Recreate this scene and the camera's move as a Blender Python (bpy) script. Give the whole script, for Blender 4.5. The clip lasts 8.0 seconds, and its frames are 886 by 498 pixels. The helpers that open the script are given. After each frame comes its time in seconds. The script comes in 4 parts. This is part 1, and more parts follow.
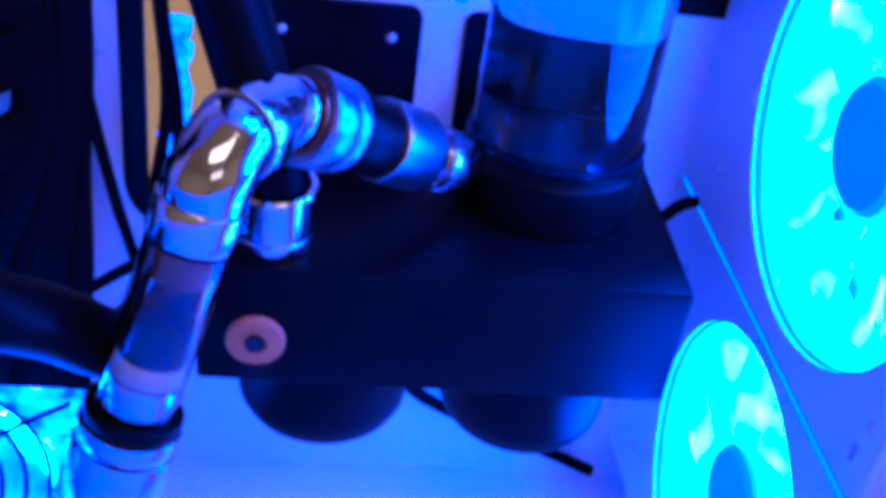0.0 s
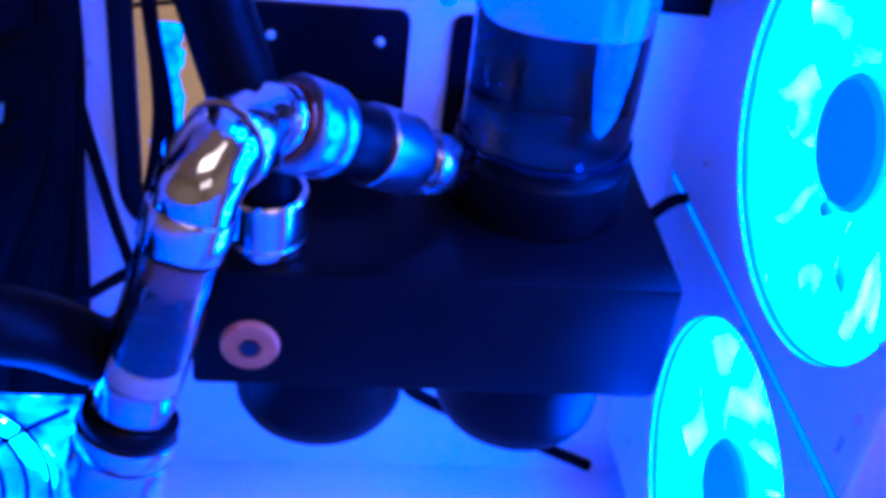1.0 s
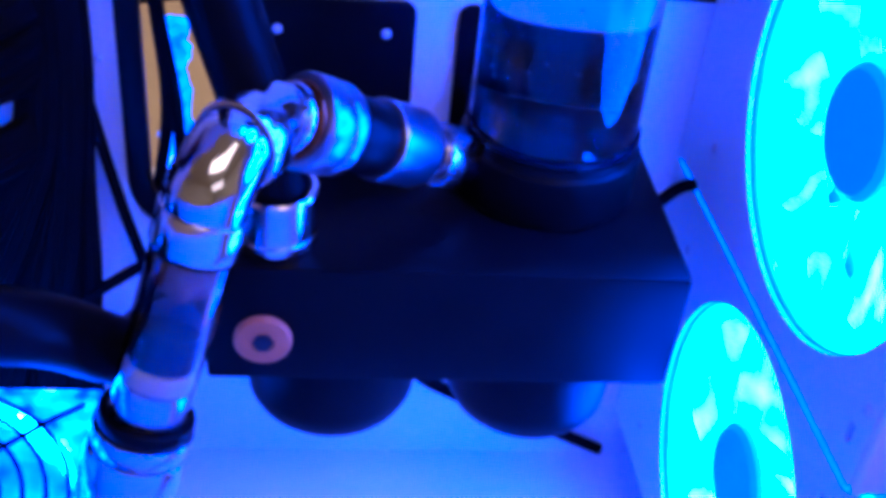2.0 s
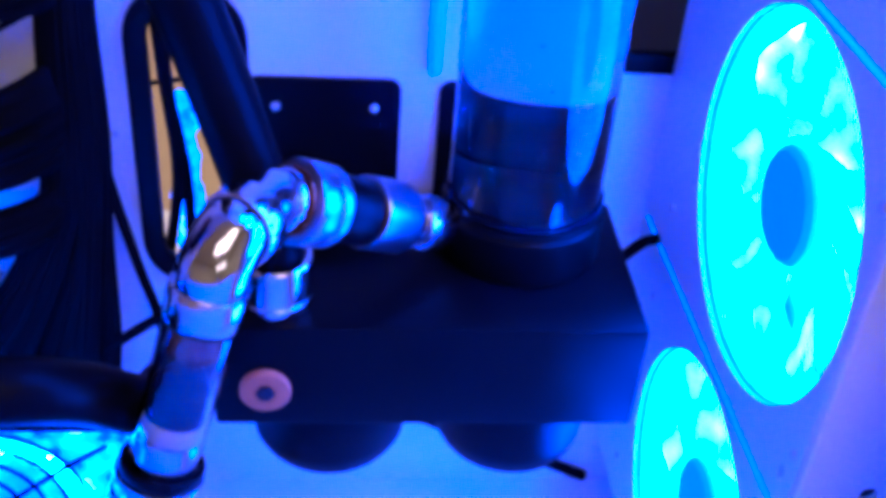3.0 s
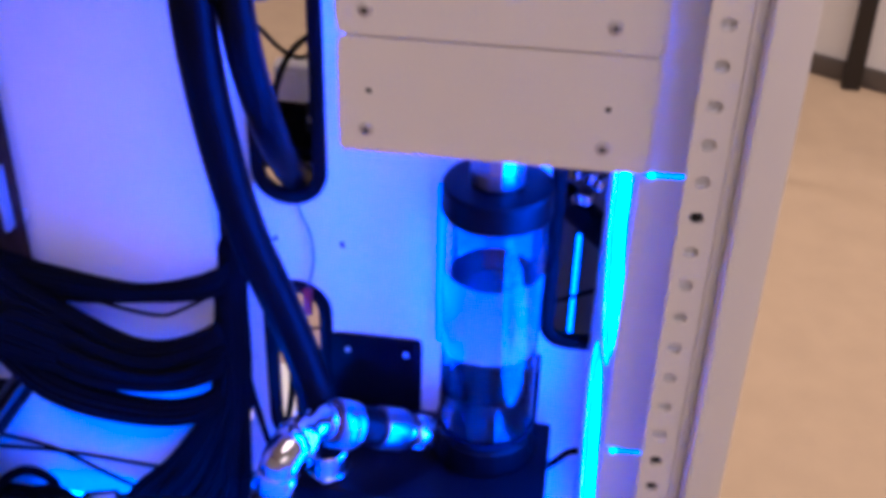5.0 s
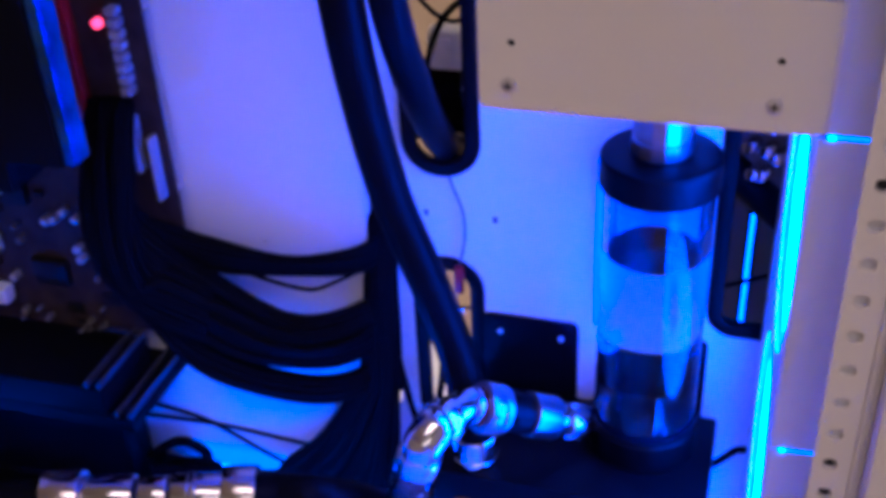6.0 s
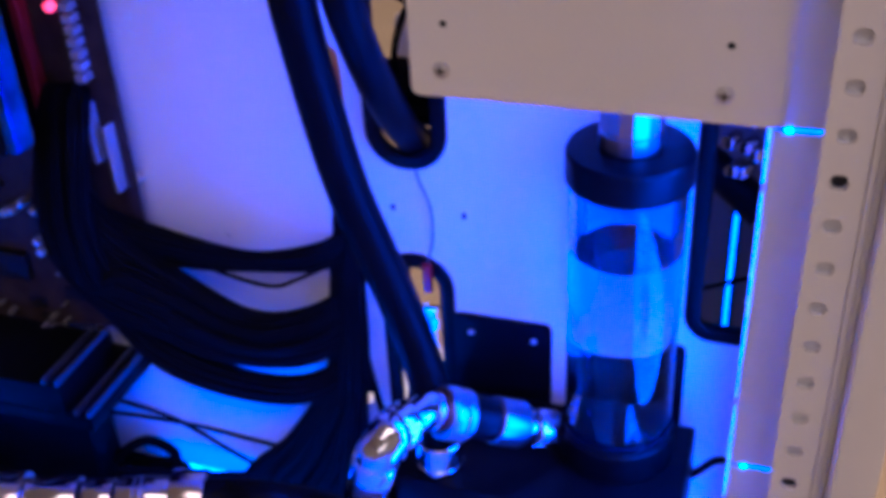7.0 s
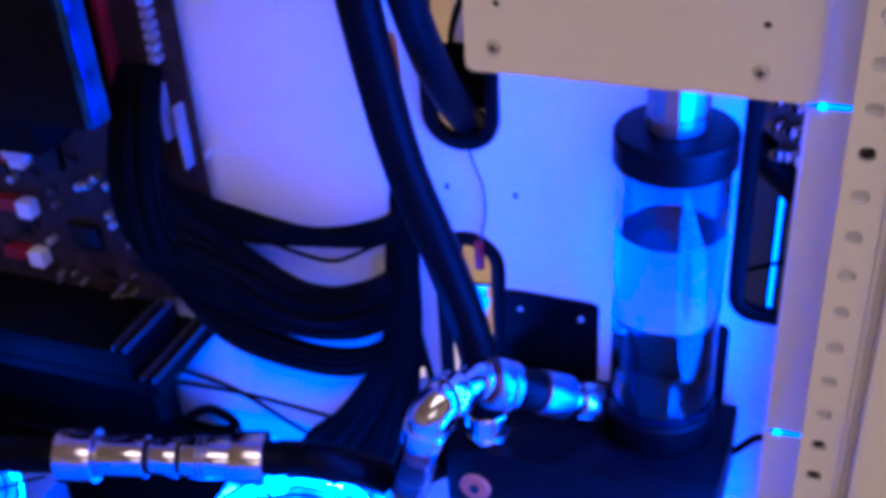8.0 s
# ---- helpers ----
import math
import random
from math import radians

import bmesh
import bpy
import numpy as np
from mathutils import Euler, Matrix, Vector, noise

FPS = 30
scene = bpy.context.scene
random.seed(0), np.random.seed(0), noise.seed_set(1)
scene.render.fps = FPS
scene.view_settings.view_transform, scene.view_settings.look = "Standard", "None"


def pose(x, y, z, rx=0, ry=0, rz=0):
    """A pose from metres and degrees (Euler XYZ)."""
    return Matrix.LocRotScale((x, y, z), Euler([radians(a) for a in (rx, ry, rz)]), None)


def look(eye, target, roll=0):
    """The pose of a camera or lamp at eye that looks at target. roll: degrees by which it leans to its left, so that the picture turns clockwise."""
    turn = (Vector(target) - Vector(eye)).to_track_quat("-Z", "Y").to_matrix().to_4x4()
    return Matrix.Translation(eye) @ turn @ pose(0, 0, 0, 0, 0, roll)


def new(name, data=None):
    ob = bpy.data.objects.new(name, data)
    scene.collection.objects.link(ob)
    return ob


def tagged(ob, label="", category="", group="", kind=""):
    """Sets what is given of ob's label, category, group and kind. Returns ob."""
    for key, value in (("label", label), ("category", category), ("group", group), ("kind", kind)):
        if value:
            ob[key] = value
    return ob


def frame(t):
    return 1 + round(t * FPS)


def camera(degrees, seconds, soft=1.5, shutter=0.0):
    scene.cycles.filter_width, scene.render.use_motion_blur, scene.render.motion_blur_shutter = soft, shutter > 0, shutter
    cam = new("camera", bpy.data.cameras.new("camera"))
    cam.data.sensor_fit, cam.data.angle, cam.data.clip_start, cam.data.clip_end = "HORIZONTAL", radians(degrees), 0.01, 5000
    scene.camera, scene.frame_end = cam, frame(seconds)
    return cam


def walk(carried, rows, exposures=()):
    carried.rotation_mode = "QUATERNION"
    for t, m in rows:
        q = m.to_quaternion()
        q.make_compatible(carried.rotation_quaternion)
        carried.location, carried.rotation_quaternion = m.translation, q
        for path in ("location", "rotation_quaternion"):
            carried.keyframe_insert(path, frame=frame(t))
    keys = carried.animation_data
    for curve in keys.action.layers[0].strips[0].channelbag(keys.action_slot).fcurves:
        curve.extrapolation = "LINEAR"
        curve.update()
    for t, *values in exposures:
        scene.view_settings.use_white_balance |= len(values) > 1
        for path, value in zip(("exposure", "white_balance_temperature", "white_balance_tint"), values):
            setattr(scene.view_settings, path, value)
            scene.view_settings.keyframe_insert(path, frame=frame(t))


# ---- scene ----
cam = camera(43.2, 8.0, soft=5.0, shutter=0.4)
PATH = [
    (0, (-0.005, -0.15, 0.416), (0.228, 1.483, -0.715), 8.5),
    (0.5, (-0.005, -0.152, 0.422), (0.234, 1.482, -0.706), 7.9),
    (1, (-0.002, -0.152, 0.42), (0.227, 1.476, -0.718), 7.3),
    (1.2, (-0.001, -0.149, 0.42), (0.225, 1.473, -0.728), 7.2),
    (2.3, (-0.004, -0.152, 0.434), (0.201, 1.449, -0.747), 5.5),
    (2.5, (-0.004, -0.156, 0.443), (0.19, 1.447, -0.738), 5.0),
    (3, (0.003, -0.172, 0.463), (0.195, 1.439, -0.706), 4.9),
    (3.2, (0.008, -0.194, 0.487), (0.202, 1.45, -0.637), 5.2),
    (3.3, (0.013, -0.21, 0.502), (0.183, 1.445, -0.608), 5.3),
    (3.5, (0.035, -0.238, 0.544), (0.168, 1.403, -0.591), 4.5),
    (3.7, (0.058, -0.269, 0.587), (0.119, 1.378, -0.546), 2.0),
    (4, (0.087, -0.3, 0.637), (0.016, 1.343, -0.501), -1.7),
    (4.3, (0.112, -0.325, 0.664), (-0.073, 1.336, -0.436), -5.3),
    (4.5, (0.117, -0.336, 0.668), (-0.055, 1.351, -0.392), -4.3),
    (4.7, (0.112, -0.337, 0.665), (-0.053, 1.295, -0.479), -1.1),
    (5, (0.105, -0.343, 0.682), (-0.106, 1.335, -0.386), 1.6),
    (5.2, (0.104, -0.35, 0.689), (-0.214, 1.311, -0.377), -0.7),
    (6.3, (0.126, -0.289, 0.647), (-0.404, 1.303, -0.442), -2.8),
    (6.5, (0.135, -0.276, 0.646), (-0.38, 1.317, -0.448), -3.3),
    (7, (0.135, -0.284, 0.641), (-0.425, 1.301, -0.443), -3.1),
    (7.5, (0.141, -0.3, 0.647), (-0.504, 1.26, -0.427), -4.3),
    (8, (0.145, -0.307, 0.645), (-0.507, 1.241, -0.439), -3.9),
]
walk(cam, [(t, look(eye, target, roll)) for t, eye, target, roll in PATH], [(0, -0.68, 3800, 10), (2.6, -0.65, 3800, 10), (3.5, -0.1, 3800, 10), (4.5, 0.0, 3800, 10), (5.0, -0.3, 3800, 10), (5.6, -0.5, 3800, 10), (6.3, -0.8, 3800, 10), (8, -0.5, 3800, 10)])

# ---- light ----
world = bpy.data.worlds.new("world")
scene.world = world
world.use_nodes = True
bg = world.node_tree.nodes["Background"]
bg.inputs[0].default_value, bg.inputs[1].default_value = (1.0, 0.9, 0.8, 1), 0.02

LED = (0.0, 0.131, 1.0)


def lamp(name, kind, m, energy, colour, size=0.1, size_y=None):
    data = bpy.data.lights.new(name, kind)
    data.energy, data.color = energy, colour
    if kind == "AREA":
        data.shape, data.size, data.size_y = "RECTANGLE", size, size_y or size
    elif kind == "POINT":
        data.shadow_soft_size = size
    ob = new(name, data)
    ob.matrix_world = m
    return ob


# assumed room lamps out of view, placed and aimed to suit the case's shading
lamp("unseen_room_lamp", "AREA", look((0.95, -2.4, 1.50), (0.0, 0.0, 0.4)), 10, (1.0, 0.56, 0.32), 1.2, 0.6)
lamp("unseen_room_lamp", "AREA", look((0.40, -1.1, 1.95), (0.40, -1.1, 0)), 23, (1.0, 0.56, 0.32), 1.2, 0.6)
lamp("unseen_room_lamp", "AREA", look((0.75, 1.15, 1.95), (0.75, 1.15, 0)), 72, (1.0, 0.55, 0.25), 1.2, 0.6)

# extra lamp, added to brighten the carpet behind the wall openings
lamp("unseen_room_lamp", "AREA", look((-0.9, 2.3, 1.95), (-0.9, 2.3, 0)), 22, (1.0, 0.58, 0.30), 0.6, 0.6)


# ---- materials ----
def mat(name, colour, rough=0.5, metal=0.0, bump=0.0, scale=60, vary=0.12, spec=0.4, coat=0.0, stain=0.0, stretch=(1, 1, 1)):
    m = bpy.data.materials.new(name)
    m.use_nodes = True
    nt = m.node_tree
    p = nt.nodes["Principled BSDF"]
    p.inputs["Metallic"].default_value = metal
    p.inputs["Specular IOR Level"].default_value = spec
    p.inputs["Coat Weight"].default_value = coat
    co = nt.nodes.new("ShaderNodeTexCoord")
    mp = nt.nodes.new("ShaderNodeMapping")
    mp.inputs["Scale"].default_value = stretch
    nt.links.new(co.outputs["Object"], mp.inputs[0])
    n1 = nt.nodes.new("ShaderNodeTexNoise")
    n1.inputs["Scale"].default_value, n1.inputs["Detail"].default_value = scale, 5
    n2 = nt.nodes.new("ShaderNodeTexNoise")
    n2.inputs["Scale"].default_value, n2.inputs["Detail"].default_value = scale * 12, 3
    nt.links.new(mp.outputs[0], n1.inputs["Vector"])
    nt.links.new(mp.outputs[0], n2.inputs["Vector"])
    ramp = nt.nodes.new("ShaderNodeValToRGB")
    c = Vector(colour)
    ramp.color_ramp.elements[0].position, ramp.color_ramp.elements[1].position = 0.3, 0.7
    ramp.color_ramp.elements[0].color = (*(c * (1 - vary - stain)), 1)
    ramp.color_ramp.elements[1].color = (*(c * (1 + vary * 0.5)), 1)
    nt.links.new(n1.outputs[0], ramp.inputs[0])
    nt.links.new(ramp.outputs[0], p.inputs["Base Color"])
    rr = nt.nodes.new("ShaderNodeMapRange")
    rr.inputs["To Min"].default_value, rr.inputs["To Max"].default_value = max(0.02, rough * 0.75), min(1, rough * 1.25)
    nt.links.new(n1.outputs[0], rr.inputs[0])
    nt.links.new(rr.outputs[0], p.inputs["Roughness"])
    if bump:
        b = nt.nodes.new("ShaderNodeBump")
        b.inputs["Strength"].default_value, b.inputs["Distance"].default_value = bump, 0.001
        nt.links.new(n2.outputs[0], b.inputs["Height"])
        nt.links.new(b.outputs[0], p.inputs["Normal"])
    return m


def glass(name, ior, rough=0.0, tint=(1, 1, 1)):
    m = bpy.data.materials.new(name)
    m.use_nodes = True
    p = m.node_tree.nodes["Principled BSDF"]
    p.inputs["Base Color"].default_value = (*tint, 1)
    p.inputs["Roughness"].default_value = rough
    p.inputs["IOR"].default_value = ior
    p.inputs["Transmission Weight"].default_value = 1.0
    return m


def glow(name, colour, strength, patch=0.0, scale=40, pale=(0.070, 0.090, 0.096, 0.104)):
    """A surface given emission; with patch, noise paints brighter and paler spots."""
    m = bpy.data.materials.new(name)
    m.use_nodes = True
    nt = m.node_tree
    p = nt.nodes["Principled BSDF"]
    p.inputs["Base Color"].default_value = (0.15, 0.25, 0.35, 1)
    p.inputs["Roughness"].default_value = 0.25
    p.inputs["Emission Color"].default_value = (*colour, 1)
    p.inputs["Emission Strength"].default_value = strength
    if patch:
        co = nt.nodes.new("ShaderNodeTexCoord")
        n = nt.nodes.new("ShaderNodeTexNoise")
        n.inputs["Scale"].default_value, n.inputs["Detail"].default_value = scale, 2.5
        mr = nt.nodes.new("ShaderNodeMapRange")
        mr.inputs["From Min"].default_value, mr.inputs["From Max"].default_value = 0.35, 0.68
        mr.inputs["To Min"].default_value, mr.inputs["To Max"].default_value = strength * (1 - patch), strength * (1 + patch * 1.2)
        nt.links.new(co.outputs["Object"], n.inputs["Vector"])
        nt.links.new(n.outputs[0], mr.inputs[0])
        nt.links.new(mr.outputs[0], p.inputs["Emission Strength"])
        cr = nt.nodes.new("ShaderNodeValToRGB")
        el = cr.color_ramp.elements
        el[0].position, el[0].color = 0.36, (pale[0], colour[1], colour[2], 1)
        el[1].position, el[1].color = 0.70, (pale[3], colour[1], colour[2], 1)
        for pos, r in ((0.50, pale[1]), (0.62, pale[2])):
            el.new(pos).color = (r, colour[1], colour[2], 1)
        nt.links.new(n.outputs[0], cr.inputs[0])
        nt.links.new(cr.outputs[0], p.inputs["Emission Color"])
    return m


WHITE = mat("white_powder_coat", (0.78, 0.77, 0.75), 0.42, 0, 0.12, 9, 0.05)
CREAM = mat("cream_powder_coat", (0.80, 0.76, 0.70), 0.45, 0, 0.12, 9, 0.05)
BLACK = mat("black_acetal", (0.0020, 0.0020, 0.0025), 0.38, 0, 0.10, 70, 0.3, spec=0.07)
BLACKMETAL = mat("black_steel", (0.0032, 0.0032, 0.0038), 0.45, 0, 0.10, 40, 0.2, spec=0.05)
RUBBER = mat("black_rubber", (0.0025, 0.0025, 0.003), 0.5, 0, 0.15, 50, 0.2, spec=0.08)
HOSE = mat("black_hose", (0.0026, 0.0026, 0.0032), 0.42, 0, 0.05, 30, 0.2, spec=0.04)
CABLE = mat("black_cable", (0.0035, 0.0035, 0.0042), 0.62, 0, 0.3, 120, 0.3, spec=0.018)
GREYWIRE = mat("grey_wire", (0.10, 0.10, 0.13), 0.4)
CHROME = mat("chrome", (0.52, 0.51, 0.52), 0.09, 1.0, 0.02, 30, 0.03)
BRUSHED = mat("brushed_nickel", (0.34, 0.34, 0.36), 0.30, 1.0, 0.05, 60, 0.08)
SATIN = mat("satin_nickel", (0.56, 0.52, 0.50), 0.16, 1.0, 0.05, 60, 0.06, stretch=(1, 1, 6))
STEEL = mat("screw_steel", (0.62, 0.60, 0.58), 0.35, 0.6, 0.05, 200, 0.1)
AMBER = mat("copper_plug", (0.16, 0.055, 0.018), 0.20, 0.75, 0.03, 60, 0.25)
PINK = mat("brushed_plug", (0.45, 0.14, 0.050), 0.55, 0.0, 0.12, 160, 0.12, spec=0.15)
# near-black fill, standing in for shade inside holes, slots and seams
DARK = mat("gap_shade", (0.01, 0.01, 0.012), 0.7)
DARKPANEL = mat("dark_grey_steel", (0.13, 0.13, 0.14), 0.45, 0, 0.1, 20, 0.2, spec=0.2)
PCB = mat("dark_board", (0.036, 0.024, 0.020), 0.4, 0, 0.4, 90, 0.5, spec=0.15)
CHIP = mat("chip_plastic", (0.008, 0.008, 0.009), 0.4, 0, 0.1, 80, 0.2, spec=0.2)
# the LED's blue reflection is painted into this strip's base colour
STRIPPL = mat("strip_led_blue", (0.05, 0.14, 0.42), 0.24, 0.9, 0.5, 50, 0.7)
GREYPL = mat("grey_port_plastic", (0.30, 0.29, 0.29), 0.45, 0, 0.05, 60, 0.25)
REDPL = mat("red_plastic", (0.22, 0.008, 0.008), 0.35, 0, 0.05, 60, 0.2)
WHITEPL = mat("white_plastic", (0.72, 0.70, 0.66), 0.4, 0, 0.05, 60, 0.1)
ACRYLIC = glass("clear_acrylic_with_coolant", 1.36, 0.0, (0.58, 0.70, 0.86))
CLEAR = glass("clear_tubing", 1.45)
ORANGE = mat("orange_wire", (0.45, 0.12, 0.03), 0.45)
COOLANT = mat("dark_coolant", (0.004, 0.005, 0.010), 0.2, spec=0.08)
CAN = mat("capacitor_can", (0.20, 0.18, 0.17), 0.4, 0.4, 0.05, 200, 0.3)
# LED glitter on the floor fan's frame, put in as emission
LITFRAME = glow("lit_fan_frame", LED, 11.0, 0.9, 75, (0.0, 0.06, 0.11, 0.16))
WALLGLOW = glow("caustic_stand_in", LED, 2.6)
GLITTERGLOW = glow("glitter_glow", LED, 7.0, 0.6, 110, (0.0, 0.02, 0.06, 0.12))
FLOORMAT = mat("beige_carpet", (0.46, 0.355, 0.215), 0.9, 0, 0.5, 14, 0.05, spec=0.1)
ROOMWALL = mat("room_wall_paint", (0.74, 0.72, 0.68), 0.7, 0, 0.1, 4, 0.04)
BASEB = mat("dark_baseboard", (0.10, 0.085, 0.07), 0.5, 0, 0.1, 20, 0.15)
LEGM = mat("black_table_leg", (0.022, 0.018, 0.016), 0.45, 0, 0.1, 30, 0.2)
# LED light on blades and hubs is put in as emission
BLADE = glow("lit_blade", LED, 50.0, 0.3, 42, (0.091, 0.107, 0.119, 0.156))
RINGGLOW = glow("lit_fan_ring", LED, 45.0, 0.3, 60, (0.060, 0.075, 0.090, 0.105))
FLOORRING = glow("lit_floor_fan_ring", LED, 110.0, 0.7, 60, (0.0, 0.0, 0.09, 0.13))
DIMBLADE = glow("lit_floor_blade", LED, 3.5, 0.9, 60, (0.0, 0.0, 0.05, 0.09))
FAINTBLADE = glow("faint_floor_blade", LED, 3.0, 0.9, 60, (0.0, 0.0, 0.03, 0.05))
FAINTRING = glow("faint_fan_ring", LED, 55.0)
HUBLIT = glow("lit_fan_hub", LED, 1.9)
TRAYGLOW = glow("added_tray_glow", LED, 24.0)
HOT = glow("leak_point_glow", (0.06, 0.16, 1.0), 26.0)
LEDTUBE = glow("led_strip_glow", LED, 9.0)
REDLED = glow("red_indicator", (1.0, 0.03, 0.06), 6.0)
SEAMGLOW = glow("seam_glow", LED, 8.0)
RIDGE = mat("anodised_ridge", (0.12, 0.12, 0.14), 0.3, 0.7, 0.05, 40, 0.2)
FROST = mat("frosted_fan_frame", (0.30, 0.36, 0.42), 0.35, 0, 0.1, 60, 0.1)


# ---- mesh helpers ----
def smooth_mesh(me, angle=24):
    bm = bmesh.new()
    bm.from_mesh(me)
    for f in bm.faces:
        f.smooth = True
    lim = radians(angle)
    for e in bm.edges:
        e.smooth = len(e.link_faces) == 2 and e.calc_face_angle(0) < lim
    bm.to_mesh(me)
    bm.free()


def part(name, bm, material, parent=None, label=""):
    """One mesh object, from a bmesh or a ready mesh, under a thing or a part."""
    if isinstance(bm, bpy.types.Mesh):
        me = bm
    else:
        me = bpy.data.meshes.new(name)
        bmesh.ops.recalc_face_normals(bm, faces=bm.faces)
        bm.to_mesh(me)
        bm.free()
    smooth_mesh(me)
    me.materials.clear()
    me.materials.append(material)
    ob = new(name, me)
    if parent:
        ob.parent = parent
    if label:
        tagged(ob, label)
    return ob


def thing(name, label, category, at=(0, 0, 0), group="", kind=""):
    ob = new(name)
    ob.empty_display_size = 0.02
    ob.location = at
    return tagged(ob, label, category, group, kind)


def block(x0, x1, y0, y1, z0, z1, bevel=0.001, bm=None):
    own = bmesh.new()
    bmesh.ops.create_cube(own, size=1, matrix=Matrix.Translation(((x0 + x1) / 2, (y0 + y1) / 2, (z0 + z1) / 2)) @ Matrix.Diagonal((abs(x1 - x0), abs(y1 - y0), abs(z1 - z0), 1)))
    if bevel:
        bmesh.ops.bevel(own, geom=own.edges[:], offset=bevel, segments=2, affect="EDGES", profile=0.6)
    if bm is None:
        return own
    tmp = bpy.data.meshes.new("tmp")
    own.to_mesh(tmp)
    own.free()
    bm.from_mesh(tmp)
    bpy.data.meshes.remove(tmp)
    return bm


def basis(p0, p1):
    """A pose whose z axis runs from p0 to p1."""
    d = Vector(p1) - Vector(p0)
    return Matrix.Translation(p0) @ d.to_track_quat("Z", "Y").to_matrix().to_4x4()


def lathe(profile, m=None, seg=40, bm=None):
    """A turned body: (radius, height) pairs round the z axis of m."""
    bm = bm or bmesh.new()
    m = m or Matrix()
    rings = []
    for r, h in profile:
        if r < 1e-6:
            rings.append([bm.verts.new(m @ Vector((0, 0, h)))])
        else:
            rings.append([bm.verts.new(m @ Vector((r * math.cos(2 * math.pi * i / seg), r * math.sin(2 * math.pi * i / seg), h))) for i in range(seg)])
    for a, b in zip(rings, rings[1:]):
        if len(a) == 1 and len(b) == 1:
            continue
        for i in range(seg):
            j = (i + 1) % seg
            if len(a) == 1:
                bm.faces.new((a[0], b[i], b[j]))
            elif len(b) == 1:
                bm.faces.new((a[i], a[j], b[0]))
            else:
                bm.faces.new((a[i], a[j], b[j], b[i]))
    return bm


def barrel(p0, p1, r, edge=0.0012, seg=40, bore=0.0):
    """A turned cylinder with eased edges from p0 to p1."""
    n = (Vector(p1) - Vector(p0)).length
    e = min(edge, r * 0.4, n * 0.4)
    prof = [(bore, 0), (r - e, 0), (r - e * 0.3, e * 0.3), (r, e), (r, n - e), (r - e * 0.3, n - e * 0.3), (r - e, n), (bore, n)]
    if bore:
        prof.append((bore, 0))
    return lathe(prof, basis(p0, p1), seg)


def curve_points(pts, steps=10):
    """A smooth line through the points."""
    p = [Vector(a) for a in pts]
    p = [p[0] * 2 - p[1]] + p + [p[-1] * 2 - p[-2]]
    out = []
    for a, b, c, d in zip(p, p[1:], p[2:], p[3:]):
        for i in range(steps):
            t = i / steps
            out.append(0.5 * ((2 * b) + (c - a) * t + (2 * a - 5 * b + 4 * c - d) * t * t + (3 * b - a - 3 * c + d) * t ** 3))
    out.append(p[-2])
    return out


def sweep(pts, r, seg=16, steps=10, bm=None, radii=None, closed_ends=True):
    """A round hose or wire along a smooth line."""
    bm = bm or bmesh.new()
    line = curve_points(pts, steps)
    t0 = (line[1] - line[0]).normalized()
    side = t0.orthogonal().normalized()
    rings = []
    for i, q in enumerate(line):
        t = (line[min(i + 1, len(line) - 1)] - line[max(i - 1, 0)]).normalized()
        side = (side - t * side.dot(t)).normalized()
        up = t.cross(side)
        rr = r if radii is None else radii[min(int(i / steps), len(radii) - 1)]
        rings.append([bm.verts.new(q + (side * math.cos(a) + up * math.sin(a)) * rr) for a in (2 * math.pi * k / seg for k in range(seg))])
    for a, b in zip(rings, rings[1:]):
        for k in range(seg):
            bm.faces.new((a[k], a[(k + 1) % seg], b[(k + 1) % seg], b[k]))
    if closed_ends:
        bm.faces.new(list(reversed(rings[0])))
        bm.faces.new(rings[-1])
    return bm


def ring_line(cx, cy, r, n=48):
    return [(cx + r * math.cos(2 * math.pi * i / n), cy + r * math.sin(2 * math.pi * i / n)) for i in range(n)]


def rounded(x0, x1, y0, y1, r, n=8):
    out = []
    for cx, cy, a0 in ((x1 - r, y1 - r, 0), (x0 + r, y1 - r, 90), (x0 + r, y0 + r, 180), (x1 - r, y0 + r, 270)):
        for i in range(n + 1):
            a = radians(a0 + 90 * i / n)
            out.append((cx + r * math.cos(a), cy + r * math.sin(a)))
    return out


FACING_Y = Matrix(((1, 0, 0, 0), (0, 0, -1, 0), (0, 1, 0, 0), (0, 0, 0, 1)))
FACING_X = Matrix(((0, 0, 1, 0), (1, 0, 0, 0), (0, 1, 0, 0), (0, 0, 0, 1)))


def sheet(outlines, thick, m, bevel=0.0):
    """A flat plate with openings: the first outline bounds it, the others go through it. Its mid-plane is the xy plane of m."""
    cu = bpy.data.curves.new("tmp", "CURVE")
    cu.dimensions, cu.fill_mode, cu.extrude = "2D", "BOTH", thick / 2 - bevel
    cu.bevel_depth, cu.bevel_resolution = bevel, 1
    for line in outlines:
        sp = cu.splines.new("POLY")
        sp.points.add(len(line) - 1)
        for q, (u, v) in zip(sp.points, line):
            q.co = (u, v, 0, 1)
        sp.use_cyclic_u = True
    ob = new("tmp", cu)
    bpy.context.view_layer.update()
    me = bpy.data.meshes.new_from_object(ob.evaluated_get(bpy.context.evaluated_depsgraph_get()))
    bpy.data.objects.remove(ob)
    bpy.data.curves.remove(cu)
    me.transform(m)
    bm = bmesh.new()
    bm.from_mesh(me)
    bmesh.ops.remove_doubles(bm, verts=bm.verts, dist=1e-6)
    bmesh.ops.recalc_face_normals(bm, faces=bm.faces)
    bm.to_mesh(me)
    bm.free()
    return me


